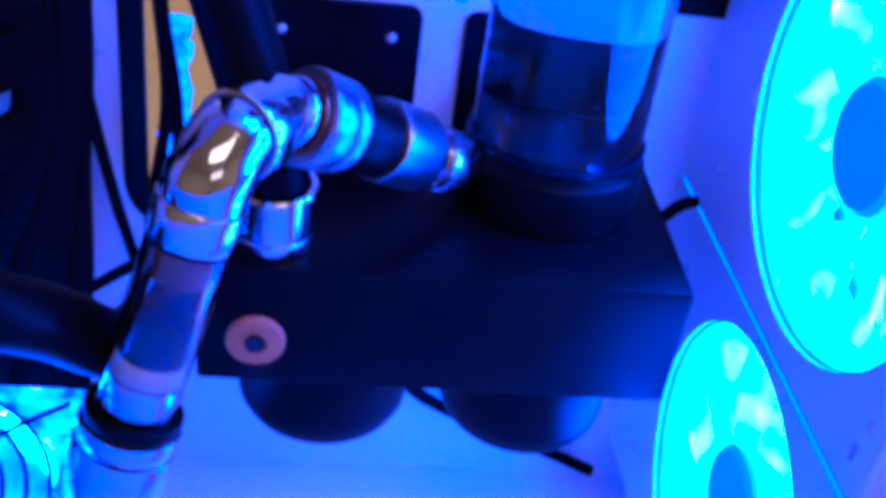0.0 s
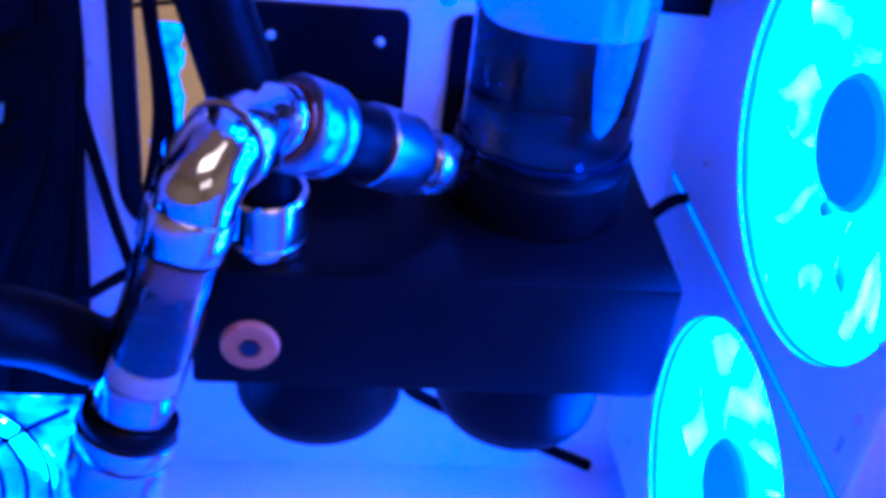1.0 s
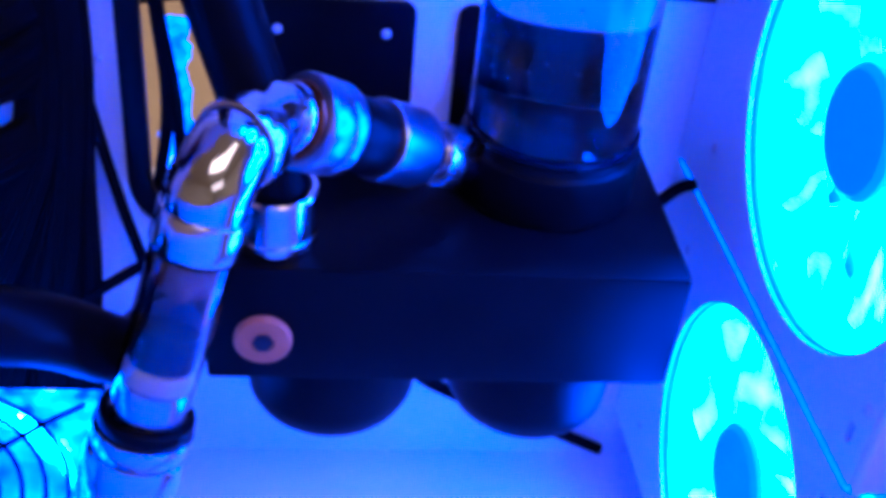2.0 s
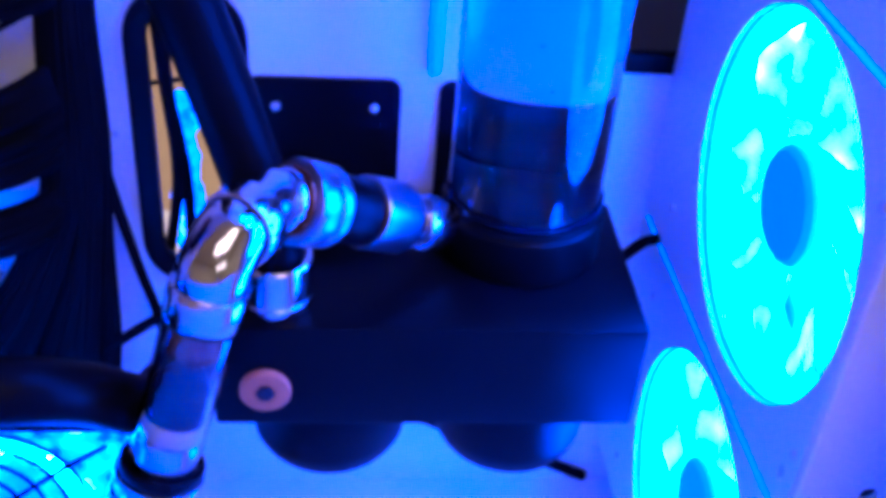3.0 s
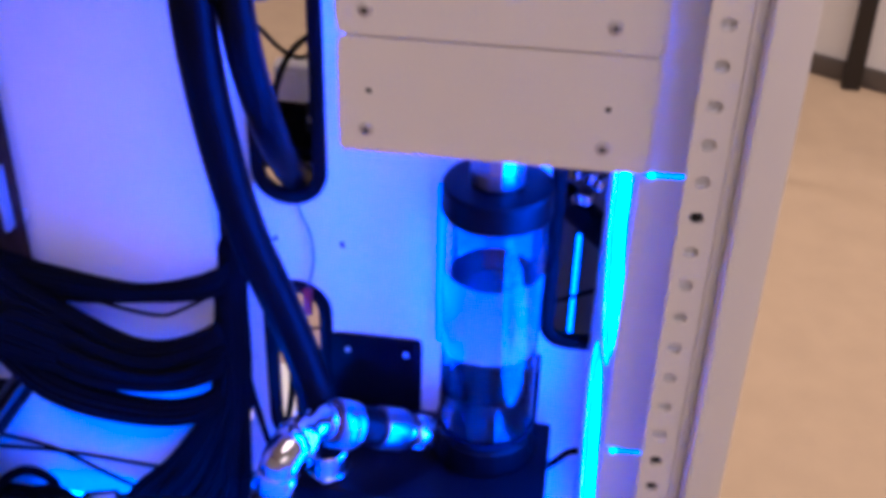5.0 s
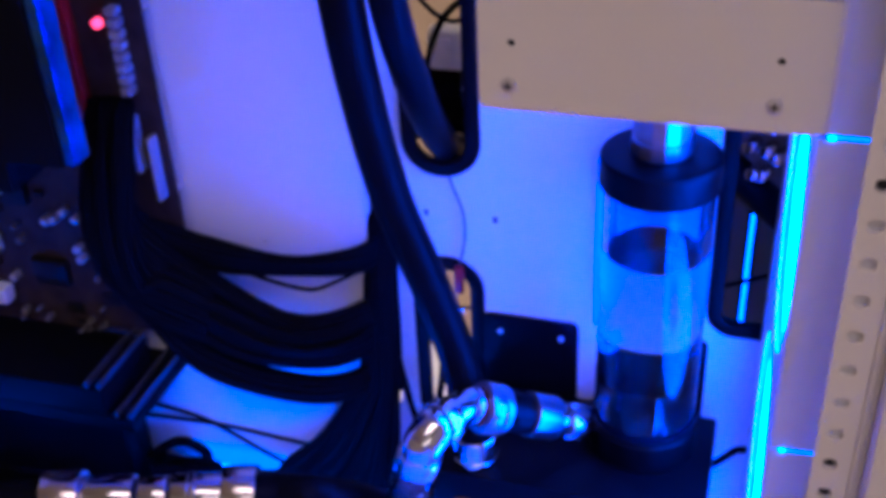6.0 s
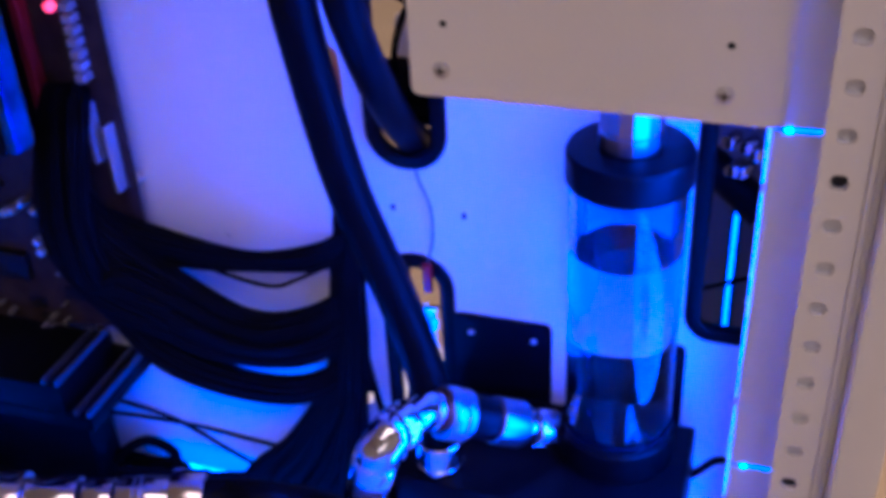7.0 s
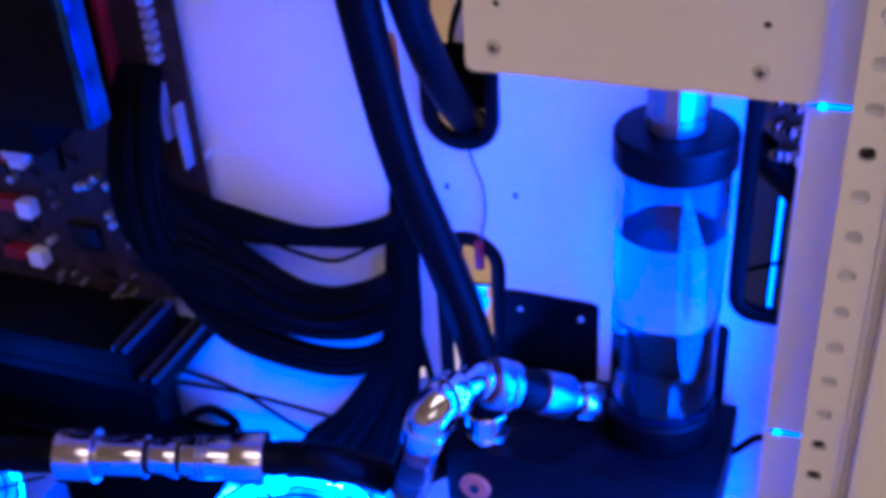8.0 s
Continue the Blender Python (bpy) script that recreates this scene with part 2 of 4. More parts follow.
def box_line(x0, x1, y0, y1):
    return [(x0, y0), (x1, y0), (x1, y1), (x0, y1)]


def structure(name, bm, material, label, category):
    return tagged(part(name, bm, material), label, category, kind="structure")


# ---- the room ----
GROUND = -0.40
ROOM = pose(0.765, 2.275, GROUND, 0, 0, -30.8)


def room_part(name, b, material, label, category):
    ob = structure(name, b, material, label, category)
    ob.matrix_world = ROOM
    return ob


room_part("floor", block(-4, 3.2, -5, 0.1, -0.1, 0, 0), FLOORMAT, "beige short-pile carpet floor of the room", "floor")
room_part("wall_north", block(-4, 3.2, 0, 0.1, 0, 2.4, 0), ROOMWALL, "off-white painted room wall above a dark baseboard", "wall")
room_part("wall_east", block(3.2, 3.3, -5, 0.1, 0, 2.4, 0), ROOMWALL, "off-white painted room wall", "wall")
room_part("wall_west", block(-4.1, -4, -5, 0.1, 0, 2.4, 0), ROOMWALL, "off-white painted room wall", "wall")
room_part("wall_south", block(-4, 3.2, -5.1, -5, 0, 2.4, 0), ROOMWALL, "off-white painted room wall", "wall")
room_part("ceiling", block(-4, 3.2, -5, 0.1, 2.4, 2.5, 0), ROOMWALL, "plain white ceiling of the room", "ceiling")
room_part("baseboard", block(-3.99, 3.19, -0.014, -0.001, 0.002, 0.050, 0.002), BASEB, "dark brown baseboard along the wall", "baseboard")

table = thing("side_table", "black table frame on splayed flat legs standing on the carpet", "table", (0.76, 2.05, GROUND))
for lx, ly, sx, sy in ((-0.255, -0.305, 0.03, 0.06), (-0.01, 0.19, 0.02, -0.05), (0.60, -0.62, -0.03, 0.06), (0.85, -0.15, -0.03, -0.05)):
    bm = bmesh.new()
    lo = [bm.verts.new((lx + a * 0.021, ly + c * 0.012, 0)) for a, c in ((-1, -1), (1, -1), (1, 1), (-1, 1))]
    hi = [bm.verts.new((lx - sx + a * 0.016, ly + sy + c * 0.012, 0.70)) for a, c in ((-1, -1), (1, -1), (1, 1), (-1, 1))]
    for k in range(4):
        bm.faces.new((lo[k], lo[(k + 1) % 4], hi[(k + 1) % 4], hi[k]))
    bm.faces.new(lo[::-1])
    bm.faces.new(hi)
    bmesh.ops.bevel(bm, geom=bm.edges[:], offset=0.002, segments=2, affect="EDGES")
    part("leg", bm, LEGM, table)
for a, c in (((-0.285, -0.245), (-0.03, 0.14)), ((0.63, -0.56), (0.88, -0.20)), ((-0.285, -0.245), (0.63, -0.56)), ((-0.03, 0.14), (0.88, -0.20))):
    part("top_rail", sweep([(*a, 0.705), (*c, 0.705)], 0.014, 12, 2), LEGM, table)

# ---- the case: shell ----
WALL = 0.196
FLOOR = 0.060
slot_cable = rounded(-0.096, -0.0845, 0.190, 0.425, 0.0055)
hole_low = rounded(-0.0695, -0.0320, 0.180, 0.3045, 0.0185)
hole_top = rounded(-0.0705, -0.0320, 0.3635, 0.535, 0.0185)
hole_right = rounded(0.0990, 0.1500, 0.2815, 0.47, 0.0125)
peg_holes = [box_line(x - 0.0014, x + 0.0014, z - 0.0022, z + 0.0022) for x, z in ((-0.022, 0.335), (-0.062, 0.335))]
structure("wall_back", sheet([box_line(-0.50, 0.1588, FLOOR, 0.66), slot_cable, hole_low, hole_top, hole_right, *peg_holes], 0.0016, FACING_Y @ Matrix.Translation((0, 0, -WALL - 0.0008))), WHITE,
          "white powder-coated steel back wall of the computer case", "case wall")
structure("case_floor", block(-0.50, 0.1585, -0.03, 0.42, FLOOR - 0.002, FLOOR, 0), WHITE, "white powder-coated steel floor of the case", "case floor")
# unseen panel, added to shade the case floor from the room lamps
structure("light_block_side", block(-0.50, 0.158, -0.034, -0.032, FLOOR - 0.002, 0.262, 0), WHITE, "unseen white side panel added to keep room light off the case floor", "case wall")
structure("case_end", block(-0.502, -0.50, -0.03, 0.42, FLOOR, 0.66, 0), WHITE, "white steel end panel of the case", "case wall")
structure("case_top", block(-0.50, 0.145, 0.03, 0.42, 0.66, 0.662, 0), WHITE, "white steel top panel of the case", "case top")

# pedestal that carries the case
stand = thing("pedestal", "plain white box pedestal under the computer case", "pedestal", (-0.15, 0.2, GROUND))
part("body", block(-0.33, 0.31, -0.20, 0.20, 0.0, FLOOR - 0.003 - GROUND, 0.004), WHITE, stand)

# motherboard tray, proud of the back wall
tray = structure("motherboard_tray", sheet([rounded(-0.47, -0.097, 0.125, 0.64, 0.004), ring_line(-0.162, 0.306, 0.0016, 12), ring_line(-0.163, 0.182, 0.0016, 12), ring_line(-0.128, 0.185, 0.0016, 12)], 0.0016, FACING_Y @ Matrix.Translation((0, 0, -0.1915))), WHITE,
                 "white powder-coated motherboard tray with small screw holes", "motherboard tray")


def grommet(x0, x1, z0, z1, r):
    g = thing("cable_grommet", "black rubber grommet lining a cable opening in the white wall", "grommet", (0, 0, 0), "rubber grommets")
    w = 0.0042
    part("rim", sheet([rounded(x0 - 0.0018, x1 + 0.0018, z0 - 0.0018, z1 + 0.0018, r + 0.0018), rounded(x0 + w, x1 - w, z0 + w, z1 - w, max(0.003, r - w))], 0.005, FACING_Y @ Matrix.Translation((0, 0, -WALL + 0.0002)), 0.0012), RUBBER, g)
    part("sleeve", sheet([rounded(x0 + 0.0003, x1 - 0.0003, z0 + 0.0003, z1 - 0.0003, r - 0.0003), rounded(x0 + 0.0018, x1 - 0.0018, z0 + 0.0018, z1 - 0.0018, max(0.003, r - 0.0018))], 0.005, FACING_Y @ Matrix.Translation((0, 0, -WALL - 0.0054)), 0.0004), RUBBER, g)
    return g


grommet(-0.0695, -0.0320, 0.180, 0.3045, 0.0185)
grommet(-0.0705, -0.0320, 0.3635, 0.535, 0.0185)
grommet(0.0990, 0.1500, 0.2815, 0.47, 0.0125)

# ---- the case: fan wall with three fan mounts ----
FANX = 0.1275
SEAMS = (0.090, 0.2195, 0.3495, 0.4855, 0.618)
FANS = (0.156, 0.288, 0.420, 0.552)
FY = 0.0935
# the fan wall is shifted and turned, front edge outwards, to fit the camera's view
FANWALL = pose(0.1286, FY, 0, 0, 0, 1.4) @ Matrix.Translation((-FANX, -FY, 0))


def fan_mount(z0, z1, zc):
    """One white plate with a round opening, and its flange folded outwards to the rail."""
    t = thing("fan_mount", "white steel fan mount plate with a round opening and folded flange", "fan mount", (0, 0, 0), "fan mounts")
    g = 0.0008
    holes = [ring_line(FY, zc, 0.058, 72)]
    holes += [box_line(y - 0.0013, y + 0.0013, z - 0.003, z + 0.003) for y, z in ((0.040, z0 + 0.013), (0.152, z0 + 0.052), (0.040, z1 - 0.013))]
    part("plate", sheet([rounded(0.0322, 0.1930, z0 + g, z1 - g, 0.001), *holes], 0.0014, Matrix.Translation((FANX + 0.0007, 0, 0)) @ FACING_X), WHITE, t)
    # flange folded outwards behind the rail
    part("flange", sheet([box_line(FANX + 0.0016, 0.1571, z0 + g, z1 - g), ring_line(0.1490, z0 + 0.0145, 0.0026, 14), ring_line(0.1490, z1 - 0.0145, 0.0026, 14)], 0.0014, FACING_Y @ Matrix.Translation((0, 0, -0.0305))), WHITE, t)
    part("fold", sweep([(FANX + 0.0017, 0.0312, z0 + g), (FANX + 0.0017, 0.0312, z1 - g)], 0.0014, 12, 2), WHITE, t)
    for z in (z0 + 0.0145, z1 - 0.0145):
        part("hole_shade_plug", barrel((0.1490, 0.0314, z), (0.1490, 0.034, z), 0.0028, 0.0002, 12), DARK, t, "near-black plug standing in for the hole's shade")
    for y, z in ((0.163, z0 + 0.021), (0.163, z1 - 0.021), (0.0365, z0 + 0.024), (0.0365, z1 - 0.024)):
        part("rivet", lathe([(0, -0.0012), (0.0012, -0.0010), (0.0018, -0.0002), (0.0018, 0.0), (0, 0.0)], Matrix.Translation((FANX, y, z)) @ pose(0, 0, 0, 0, 90, 0), 12), STEEL, t)
    t.matrix_world = FANWALL
    return t


for z0, z1, zc in zip(SEAMS, SEAMS[1:], FANS):
    fan_mount(z0, z1, zc)


def fan_parts(t, m, blade_glow, turn, ring_glow, frame_mat, blades=9):
    """A lit fan about the z axis of m: z runs from its open face inwards to the back."""
    fr = sheet([rounded(-0.0598, 0.0598, -0.0598, 0.0598, 0.006), ring_line(0, 0, 0.0575, 64)], 0.024, m @ Matrix.Translation((0, 0, 0.0125)))
    part("frame", fr, frame_mat, t)
    m = m @ Matrix.Rotation(radians(turn), 4, "Z")
    rg = lathe([(0.0574, 0.002), (0.0574, 0.023), (0.0560, 0.023), (0.0560, 0.002), (0.0574, 0.002)], m, 64)
    part("light_ring", rg, ring_glow, t, "glowing blue light ring")
    for k in range(blades):
        bm = bmesh.new()
        a0 = 2 * math.pi * k / blades
        rows = []
        nr, na = 8, 6
        for i in range(nr + 1):
            f = i / nr
            r = 0.0185 + f * (0.0552 - 0.0185)
            span = 2 * math.pi / blades * (1.06 + 0.10 * f)
            tw = a0 + 0.34 * f * f
            row = []
            for j in range(na + 1):
                s = j / na
                a = tw + s * span
                row.append(bm.verts.new(m @ Vector((r * math.cos(a), r * math.sin(a), 0.0065 + 0.011 * s * (1 - 0.2 * f) + 0.0012 * math.sin(math.pi * s)))))
            rows.append(row)
        for p, q in zip(rows, rows[1:]):
            for j in range(na):
                bm.faces.new((p[j], p[j + 1], q[j + 1], q[j]))
        bmesh.ops.solidify(bm, geom=bm.faces[:], thickness=0.0009)
        part("blade", bm, blade_glow, t)
    part("hub", lathe([(0, 0.0030), (0.0165, 0.0030), (0.0185, 0.0045), (0.0190, 0.0065), (0.0190, 0.022), (0, 0.022)], m, 40), HUBLIT, t, "hub with its blue LED light put in as emission")
    part("hub_ring", lathe([(0.01905, 0.0065), (0.0200, 0.0070), (0.0200, 0.021), (0.01905, 0.0215), (0.01905, 0.0065)], m, 40), ring_glow, t)
    for k in range(4):
        a = radians(8 + 90 * k)
        b = block(0.018, 0.0575, -0.0022, 0.0022, 0.0225, 0.0245, 0.0005)
        b.transform(m @ Matrix.Rotation(a, 4, "Z"))
        part("strut", b, FROST, t)


def case_fan(zc):
    t = thing("case_fan", "round case fan glowing cyan blue behind its white mount", "fan", (0, 0, 0), "front fans")
    fan_parts(t, Matrix.Translation((FANX + 0.0016, FY, zc)) @ FACING_X, BLADE, zc * 300, RINGGLOW, FROST)
    t.matrix_world = FANWALL
    return t


for zc in FANS:
    case_fan(zc)

# front of the case outside the fans
structure("case_front", sheet([box_line(0.004, 0.42, FLOOR, 0.66)], 0.002, Matrix.Translation((0.1600, 0, 0)) @ FACING_X), WHITE, "white perforated front panel of the case behind the fans", "case wall")

# ---- rail and post ----
rail = thing("mounting_rail", "cream steel mounting rail punched with a row of holes", "rail", (0, 0, 0))
holes = [[(0.150 + 0.0022 * (1 if math.cos(a) > 0 else -1) * 0.35 + 0.0018 * math.cos(a), 0.50 - 0.01411 * k + 0.0024 * math.sin(a)) for a in (2 * math.pi * i / 20 for i in range(20))] for k in range(-9, 31)]
part("face", sheet([box_line(0.1440, 0.1570, 0.065, 0.65), *holes], 0.0016, FACING_Y @ Matrix.Translation((0, 0, -0.0008))), CREAM, rail)
part("backing", block(0.1445, 0.1572, 0.0026, 0.0036, 0.065, 0.65, 0), WHITE, rail, "pale strip behind the holes")
part("lip", block(0.1573, 0.1590, -0.0002, 0.014, 0.065, 0.65, 0.0003), CREAM, rail)
for k in (1, 10, 9):
    part("screw_hole", lathe([(0, 0.0), (0.0022, 0.0), (0.0022, 0.0004), (0, 0.0004)], Matrix.Translation((0.150, 0.0018, 0.50 - 0.01411 * k)) @ pose(0, 0, 0, -90, 0, 0), 14), DARK, rail, "near-black disc filling a rail hole")
post = thing("corner_post", "cream powder-coated square corner post of the case", "post", (0, 0, 0))
part("body", block(0.1615, 0.1755, -0.010, 0.016, FLOOR - 0.002, 0.66, 0.0022), CREAM, post)
part("inner_fold", block(0.1592, 0.1613, 0.002, 0.016, FLOOR, 0.65, 0.0002), CREAM, post)


# ---- drive bay covers ----
def bay_cover(z0, z1):
    t = thing("bay_cover", "cream steel drive bay side cover with screws and slots", "bay cover", (0, 0, 0), "drive bay covers")
    Y = 0.024
    hs = [(x, z0 + 0.0245) for x in (0.030, 0.1165)]
    part("plate", sheet([rounded(0.0185, 0.1325, z0, z1, 0.003), *[ring_line(x, z, 0.0013, 12) for x, z in hs]], 0.0014, FACING_Y @ Matrix.Translation((0, 0, -Y - 0.0007))), CREAM, t)
    for x, z in hs:
        part("hole_shade_plug", barrel((x, Y + 0.0009, z), (x, Y + 0.004, z), 0.0016, 0.0002, 12), DARK, t, "near-black plug standing in for the screw hole's shade")
    # strip added behind the seam to stop fan light shining through
    part("seam_light_stop", block(0.0215, 0.1324, Y + 0.0018, Y + 0.0032, z1 - 0.006, z1 + 0.004, 0), CREAM, t)
    part("return", block(0.0186, 0.0200, Y + 0.0016, Y + 0.10, z0 + 0.003, z1 - 0.002, 0.0003), CREAM, t)
    part("fold", block(0.1326, 0.1340, Y + 0.0008, Y + 0.0045, z0 + 0.0001, z1 + 0.0009, 0.0003), CREAM, t)
    for x in (0.0290, 0.1160):
        s = part("screw", lathe([(0, -0.0016), (0.0010, -0.0016), (0.0021, -0.0012), (0.0027, -0.0003), (0.0027, 0.0), (0, 0.0)], Matrix.Translation((x, Y, z0 + 0.0095)) @ pose(0, 0, 0, -90, 0, 0), 20), STEEL, t)
        cross = block(-0.0014, 0.0014, -0.0018, -0.00155, -0.0003, 0.0003, 0)
        block(-0.0003, 0.0003, -0.0018, -0.00155, -0.0014, 0.0014, 0, cross)
        cross.transform(Matrix.Translation((x, Y, z0 + 0.0095)))
        part("cross_slot", cross, DARK, s)
    return t


bay_cover(0.4885, 0.5335)
bay_cover(0.5345, 0.5795)
bay_cover(0.5805, 0.6255)

# ---- pump block, its brackets and pumps ----
BX0, BX1, BY0, BY1, BZ0, BZ1 = -0.037, 0.1085, 0.107, 0.185, 0.1845, 0.2275
pump = thing("pump_block", "black acetal twin pump block hung on brackets at the white wall", "pump", (0, 0, 0))
part("body", block(BX0, BX1, BY0, BY1, BZ0, BZ1, 0.0022), BLACK, pump)
for px in (0.002, 0.071):
    p = part("pump_motor", lathe([(0, 0.149), (0.020, 0.149), (0.0265, 0.151), (0.0285, 0.155), (0.0290, 0.160), (0.0290, 0.178), (0.0315, 0.179), (0.0315, 0.1843), (0, 0.1843)], Matrix.Translation((px, 0.142, 0)), 48), BLACK, pump, "round black pump motor housing")
plug = part("port_plug", lathe([(0, 0.0), (0.0087, 0.0), (0.0087, -0.0016), (0.0080, -0.0024), (0.0037, -0.0026), (0.0033, -0.0010), (0, -0.0010)], Matrix.Translation((-0.0195, BY0, 0.2015)) @ pose(0, 0, 0, -90, 0, 0) @ Matrix.Rotation(0, 4, "Z"), 36), PINK, pump, "pinkish brushed metal port plug")
hexa = lathe([(0, 0.0002), (0.0030, 0.0002), (0.0030, 0.0016), (0, 0.0016)], Matrix.Translation((-0.0195, BY0 - 0.0016, 0.2015)) @ pose(0, 0, 0, -90, 0, 0) @ Matrix.Scale(-1, 4, (0, 0, 1)), 6)
part("hex_socket", hexa, DARK, plug, "dark hexagonal socket")


def bracket(x0, x1):
    t = thing("wall_bracket", "black steel bracket plate screwed to the white wall", "bracket", (0, 0, 0), "pump brackets")
    part("plate", sheet([rounded(x0, x1, 0.170, 0.2725, 0.004)], 0.0026, FACING_Y @ Matrix.Translation((0, 0, -0.1944)), 0.0004), BLACKMETAL, t)
    part("shelf", block(x0 + 0.004, x1 - 0.004, BY1 + 0.0002, 0.1932, 0.192, 0.196, 0.0004), BLACKMETAL, t)
    for x in (x0 + 0.0100, x1 - 0.0095):
        part("screw", lathe([(0, 0.0014), (0.0008, 0.0014), (0.0015, 0.0010), (0.0018, 0.0003), (0.0018, 0), (0, 0)], Matrix.Translation((x, 0.1930, 0.2617)) @ pose(0, 0, 0, 90, 0, 0), 18), STEEL, t)
    return t


bracket(-0.0295, 0.0260)
bracket(0.0410, 0.0985)

# ---- reservoir ----
RX, RY, RR = 0.0695, 0.1585, 0.0270
res = thing("reservoir", "clear acrylic tube reservoir filled with coolant under a black cap", "reservoir", (RX, RY, BZ1))
WL = 0.353 - BZ1
CAP = 0.3905 - BZ1
FOOT = 0.0215
tube = lathe([(0, FOOT), (RR, FOOT), (RR, CAP + 0.01), (RR - 0.0035, CAP + 0.01), (RR - 0.0035, WL + 0.0018), (RR - 0.0044, WL + 0.0004), (RR - 0.0060, WL), (0, WL)], None, 72)
tb = part("tube", tube, ACRYLIC, res, "clear acrylic tube with clear coolant")
tb.visible_shadow = False
part("collar", lathe([(0, 0.0002), (RR + 0.0014, 0.0002), (RR + 0.0022, 0.0012), (RR + 0.0022, FOOT - 0.0040), (RR + 0.0012, FOOT - 0.0026), (RR + 0.0008, FOOT - 0.0002), (0, FOOT - 0.0002)], None, 64), BLACK, res)
part("seal_ring", lathe([(RR + 0.0002, FOOT + 0.0004), (RR + 0.0012, FOOT + 0.0008), (RR + 0.0012, FOOT + 0.0024), (RR + 0.0002, FOOT + 0.0028), (RR + 0.0002, FOOT + 0.0004)], None, 64), COOLANT, res, "dark seal ring")
# black disc, added to darken the bright bottom of the tube
part("foot_darkener", lathe([(0, FOOT + 0.0004), (RR - 0.0014, FOOT + 0.0004), (RR - 0.0014, FOOT + 0.0030), (RR - 0.0040, FOOT + 0.0040), (0, FOOT + 0.0040)], None, 64), BLACK, res, "black disc added inside the tube to darken its foot")
part("cap", lathe([(0, CAP + 0.0104), (RR + 0.0002, CAP + 0.0104), (RR + 0.0002, CAP), (RR + 0.0015, CAP), (RR + 0.0022, CAP + 0.001), (RR + 0.0022, CAP + 0.0145), (RR + 0.0012, CAP + 0.0162), (RR - 0.001, CAP + 0.0168), (0.013, CAP + 0.0168), (0, CAP + 0.0168)], None, 72), BLACK, res, "ribbed black reservoir cap")
fit = part("top_fitting", lathe([(0, CAP + 0.0169), (0.0138, CAP + 0.0169), (0.0145, CAP + 0.0176), (0.0145, CAP + 0.0250), (0.0135, CAP + 0.0256), (0.0135, CAP + 0.0264), (0.0145, CAP + 0.0270), (0.0145, CAP + 0.046), (0, CAP + 0.046)], None, 14), BRUSHED, res, "silver fitting on the cap")
random.seed(4)
bub = bmesh.new()
for k in range(150):
    a = random.uniform(0, 2 * math.pi)
    h = FOOT + 0.002 + abs(random.gauss(0, 0.022))
    r = RR - 0.0012 - random.random() * 0.003
    bmesh.ops.create_icosphere(bub, subdivisions=1, radius=random.uniform(0.00025, 0.0006), matrix=Matrix.Translation((r * math.cos(a), r * math.sin(a), h)))
bob = part("bubbles", bub, glass("air_bubble", 0.75), res, "small air bubbles clinging to the tube")
bob.visible_shadow = False

# ---- drain line: valve, elbow, sight tube ----
line = thing("drain_line", "chrome drain valve with black body, elbow and clear tube", "fitting", (0, 0, 0))
P1 = Vector((0.0446, 0.1526, 0.2378))
U = Vector((-0.6985, -0.5370, 0.4730)).normalized()
P4 = P1 + U * 0.079


def along(a, b, r, material, name, label="", edge=0.0012):
    return part(name, barrel(P1 + U * a, P1 + U * b, r, edge), material, line, label)


along(-0.008, 0.0073, 0.0060, CHROME, "port_stub")
kn = along(0.0075, 0.0222, 0.0096, SATIN, "knurled_nut", "knurled silver nut", 0.0014)
for k in range(24):
    a = 2 * math.pi * k / 24
    b = block(0.0094, 0.0099, -0.0006, 0.0006, 0.0095, 0.0202, 0.0002)
    b.transform(basis(P1, P4) @ Matrix.Rotation(a, 4, "Z"))
    part("knurl_rib", b, SATIN, kn)
along(0.0224, 0.0292, 0.0082, CHROME, "neck")
part("lower_barrel", lathe([(0, 0.0293), (0.0106, 0.0293), (0.0116, 0.0300), (0.0122, 0.0316), (0.0122, 0.0466), (0.0116, 0.0472), (0.0100, 0.0472), (0.0096, 0.0462), (0, 0.0462)], basis(P1, P4), 48), BRUSHED, line, "brushed silver barrel")
part("rim_ring", barrel(P1 + U * 0.0463, P1 + U * 0.0476, 0.0101, 0.0003, 40), AMBER, line, "thin copper coloured rim")
along(0.0477, 0.0638, 0.0110, BLACK, "valve_body", "black valve body")
along(0.0640, 0.0690, 0.0133, BRUSHED, "upper_collar", "", 0.0010)
along(0.0691, 0.0780, 0.0135, BRUSHED, "upper_barrel", "", 0.0010)
along(0.0781, 0.0802, 0.0112, AMBER, "copper_band", "copper coloured band")
E0 = P1 + U * 0.0803
C7 = Vector((-0.0325, 0.0750, 0.2650))
D = (Vector((-0.0490, 0.0665, 0.2035)) - C7).normalized()
K1, K2 = Vector((-0.0245, 0.0850, 0.2815)), Vector((-0.0162, 0.1010, 0.2795))


def down(a, b, r, material, name, label="", edge=0.0012, bore=0.0):
    return part(name, barrel(C7 + D * a, C7 + D * b, r, edge, 40, bore), material, line, label)


# a swivel elbow: two bent chrome pieces with a satin swivel ring between them
AX = K2 - K1
part("elbow_flange", barrel(E0 + U * 0.0002, E0 + U * 0.0030, 0.0100, 0.0008), CHROME, line)
part("upper_elbow", sweep([E0 + U * 0.0030, E0 + U * 0.0062, K2 + U * 0.0004, K1 + AX * 0.45], 0.0088, 40, 14), CHROME, line, "polished chrome upper bend")
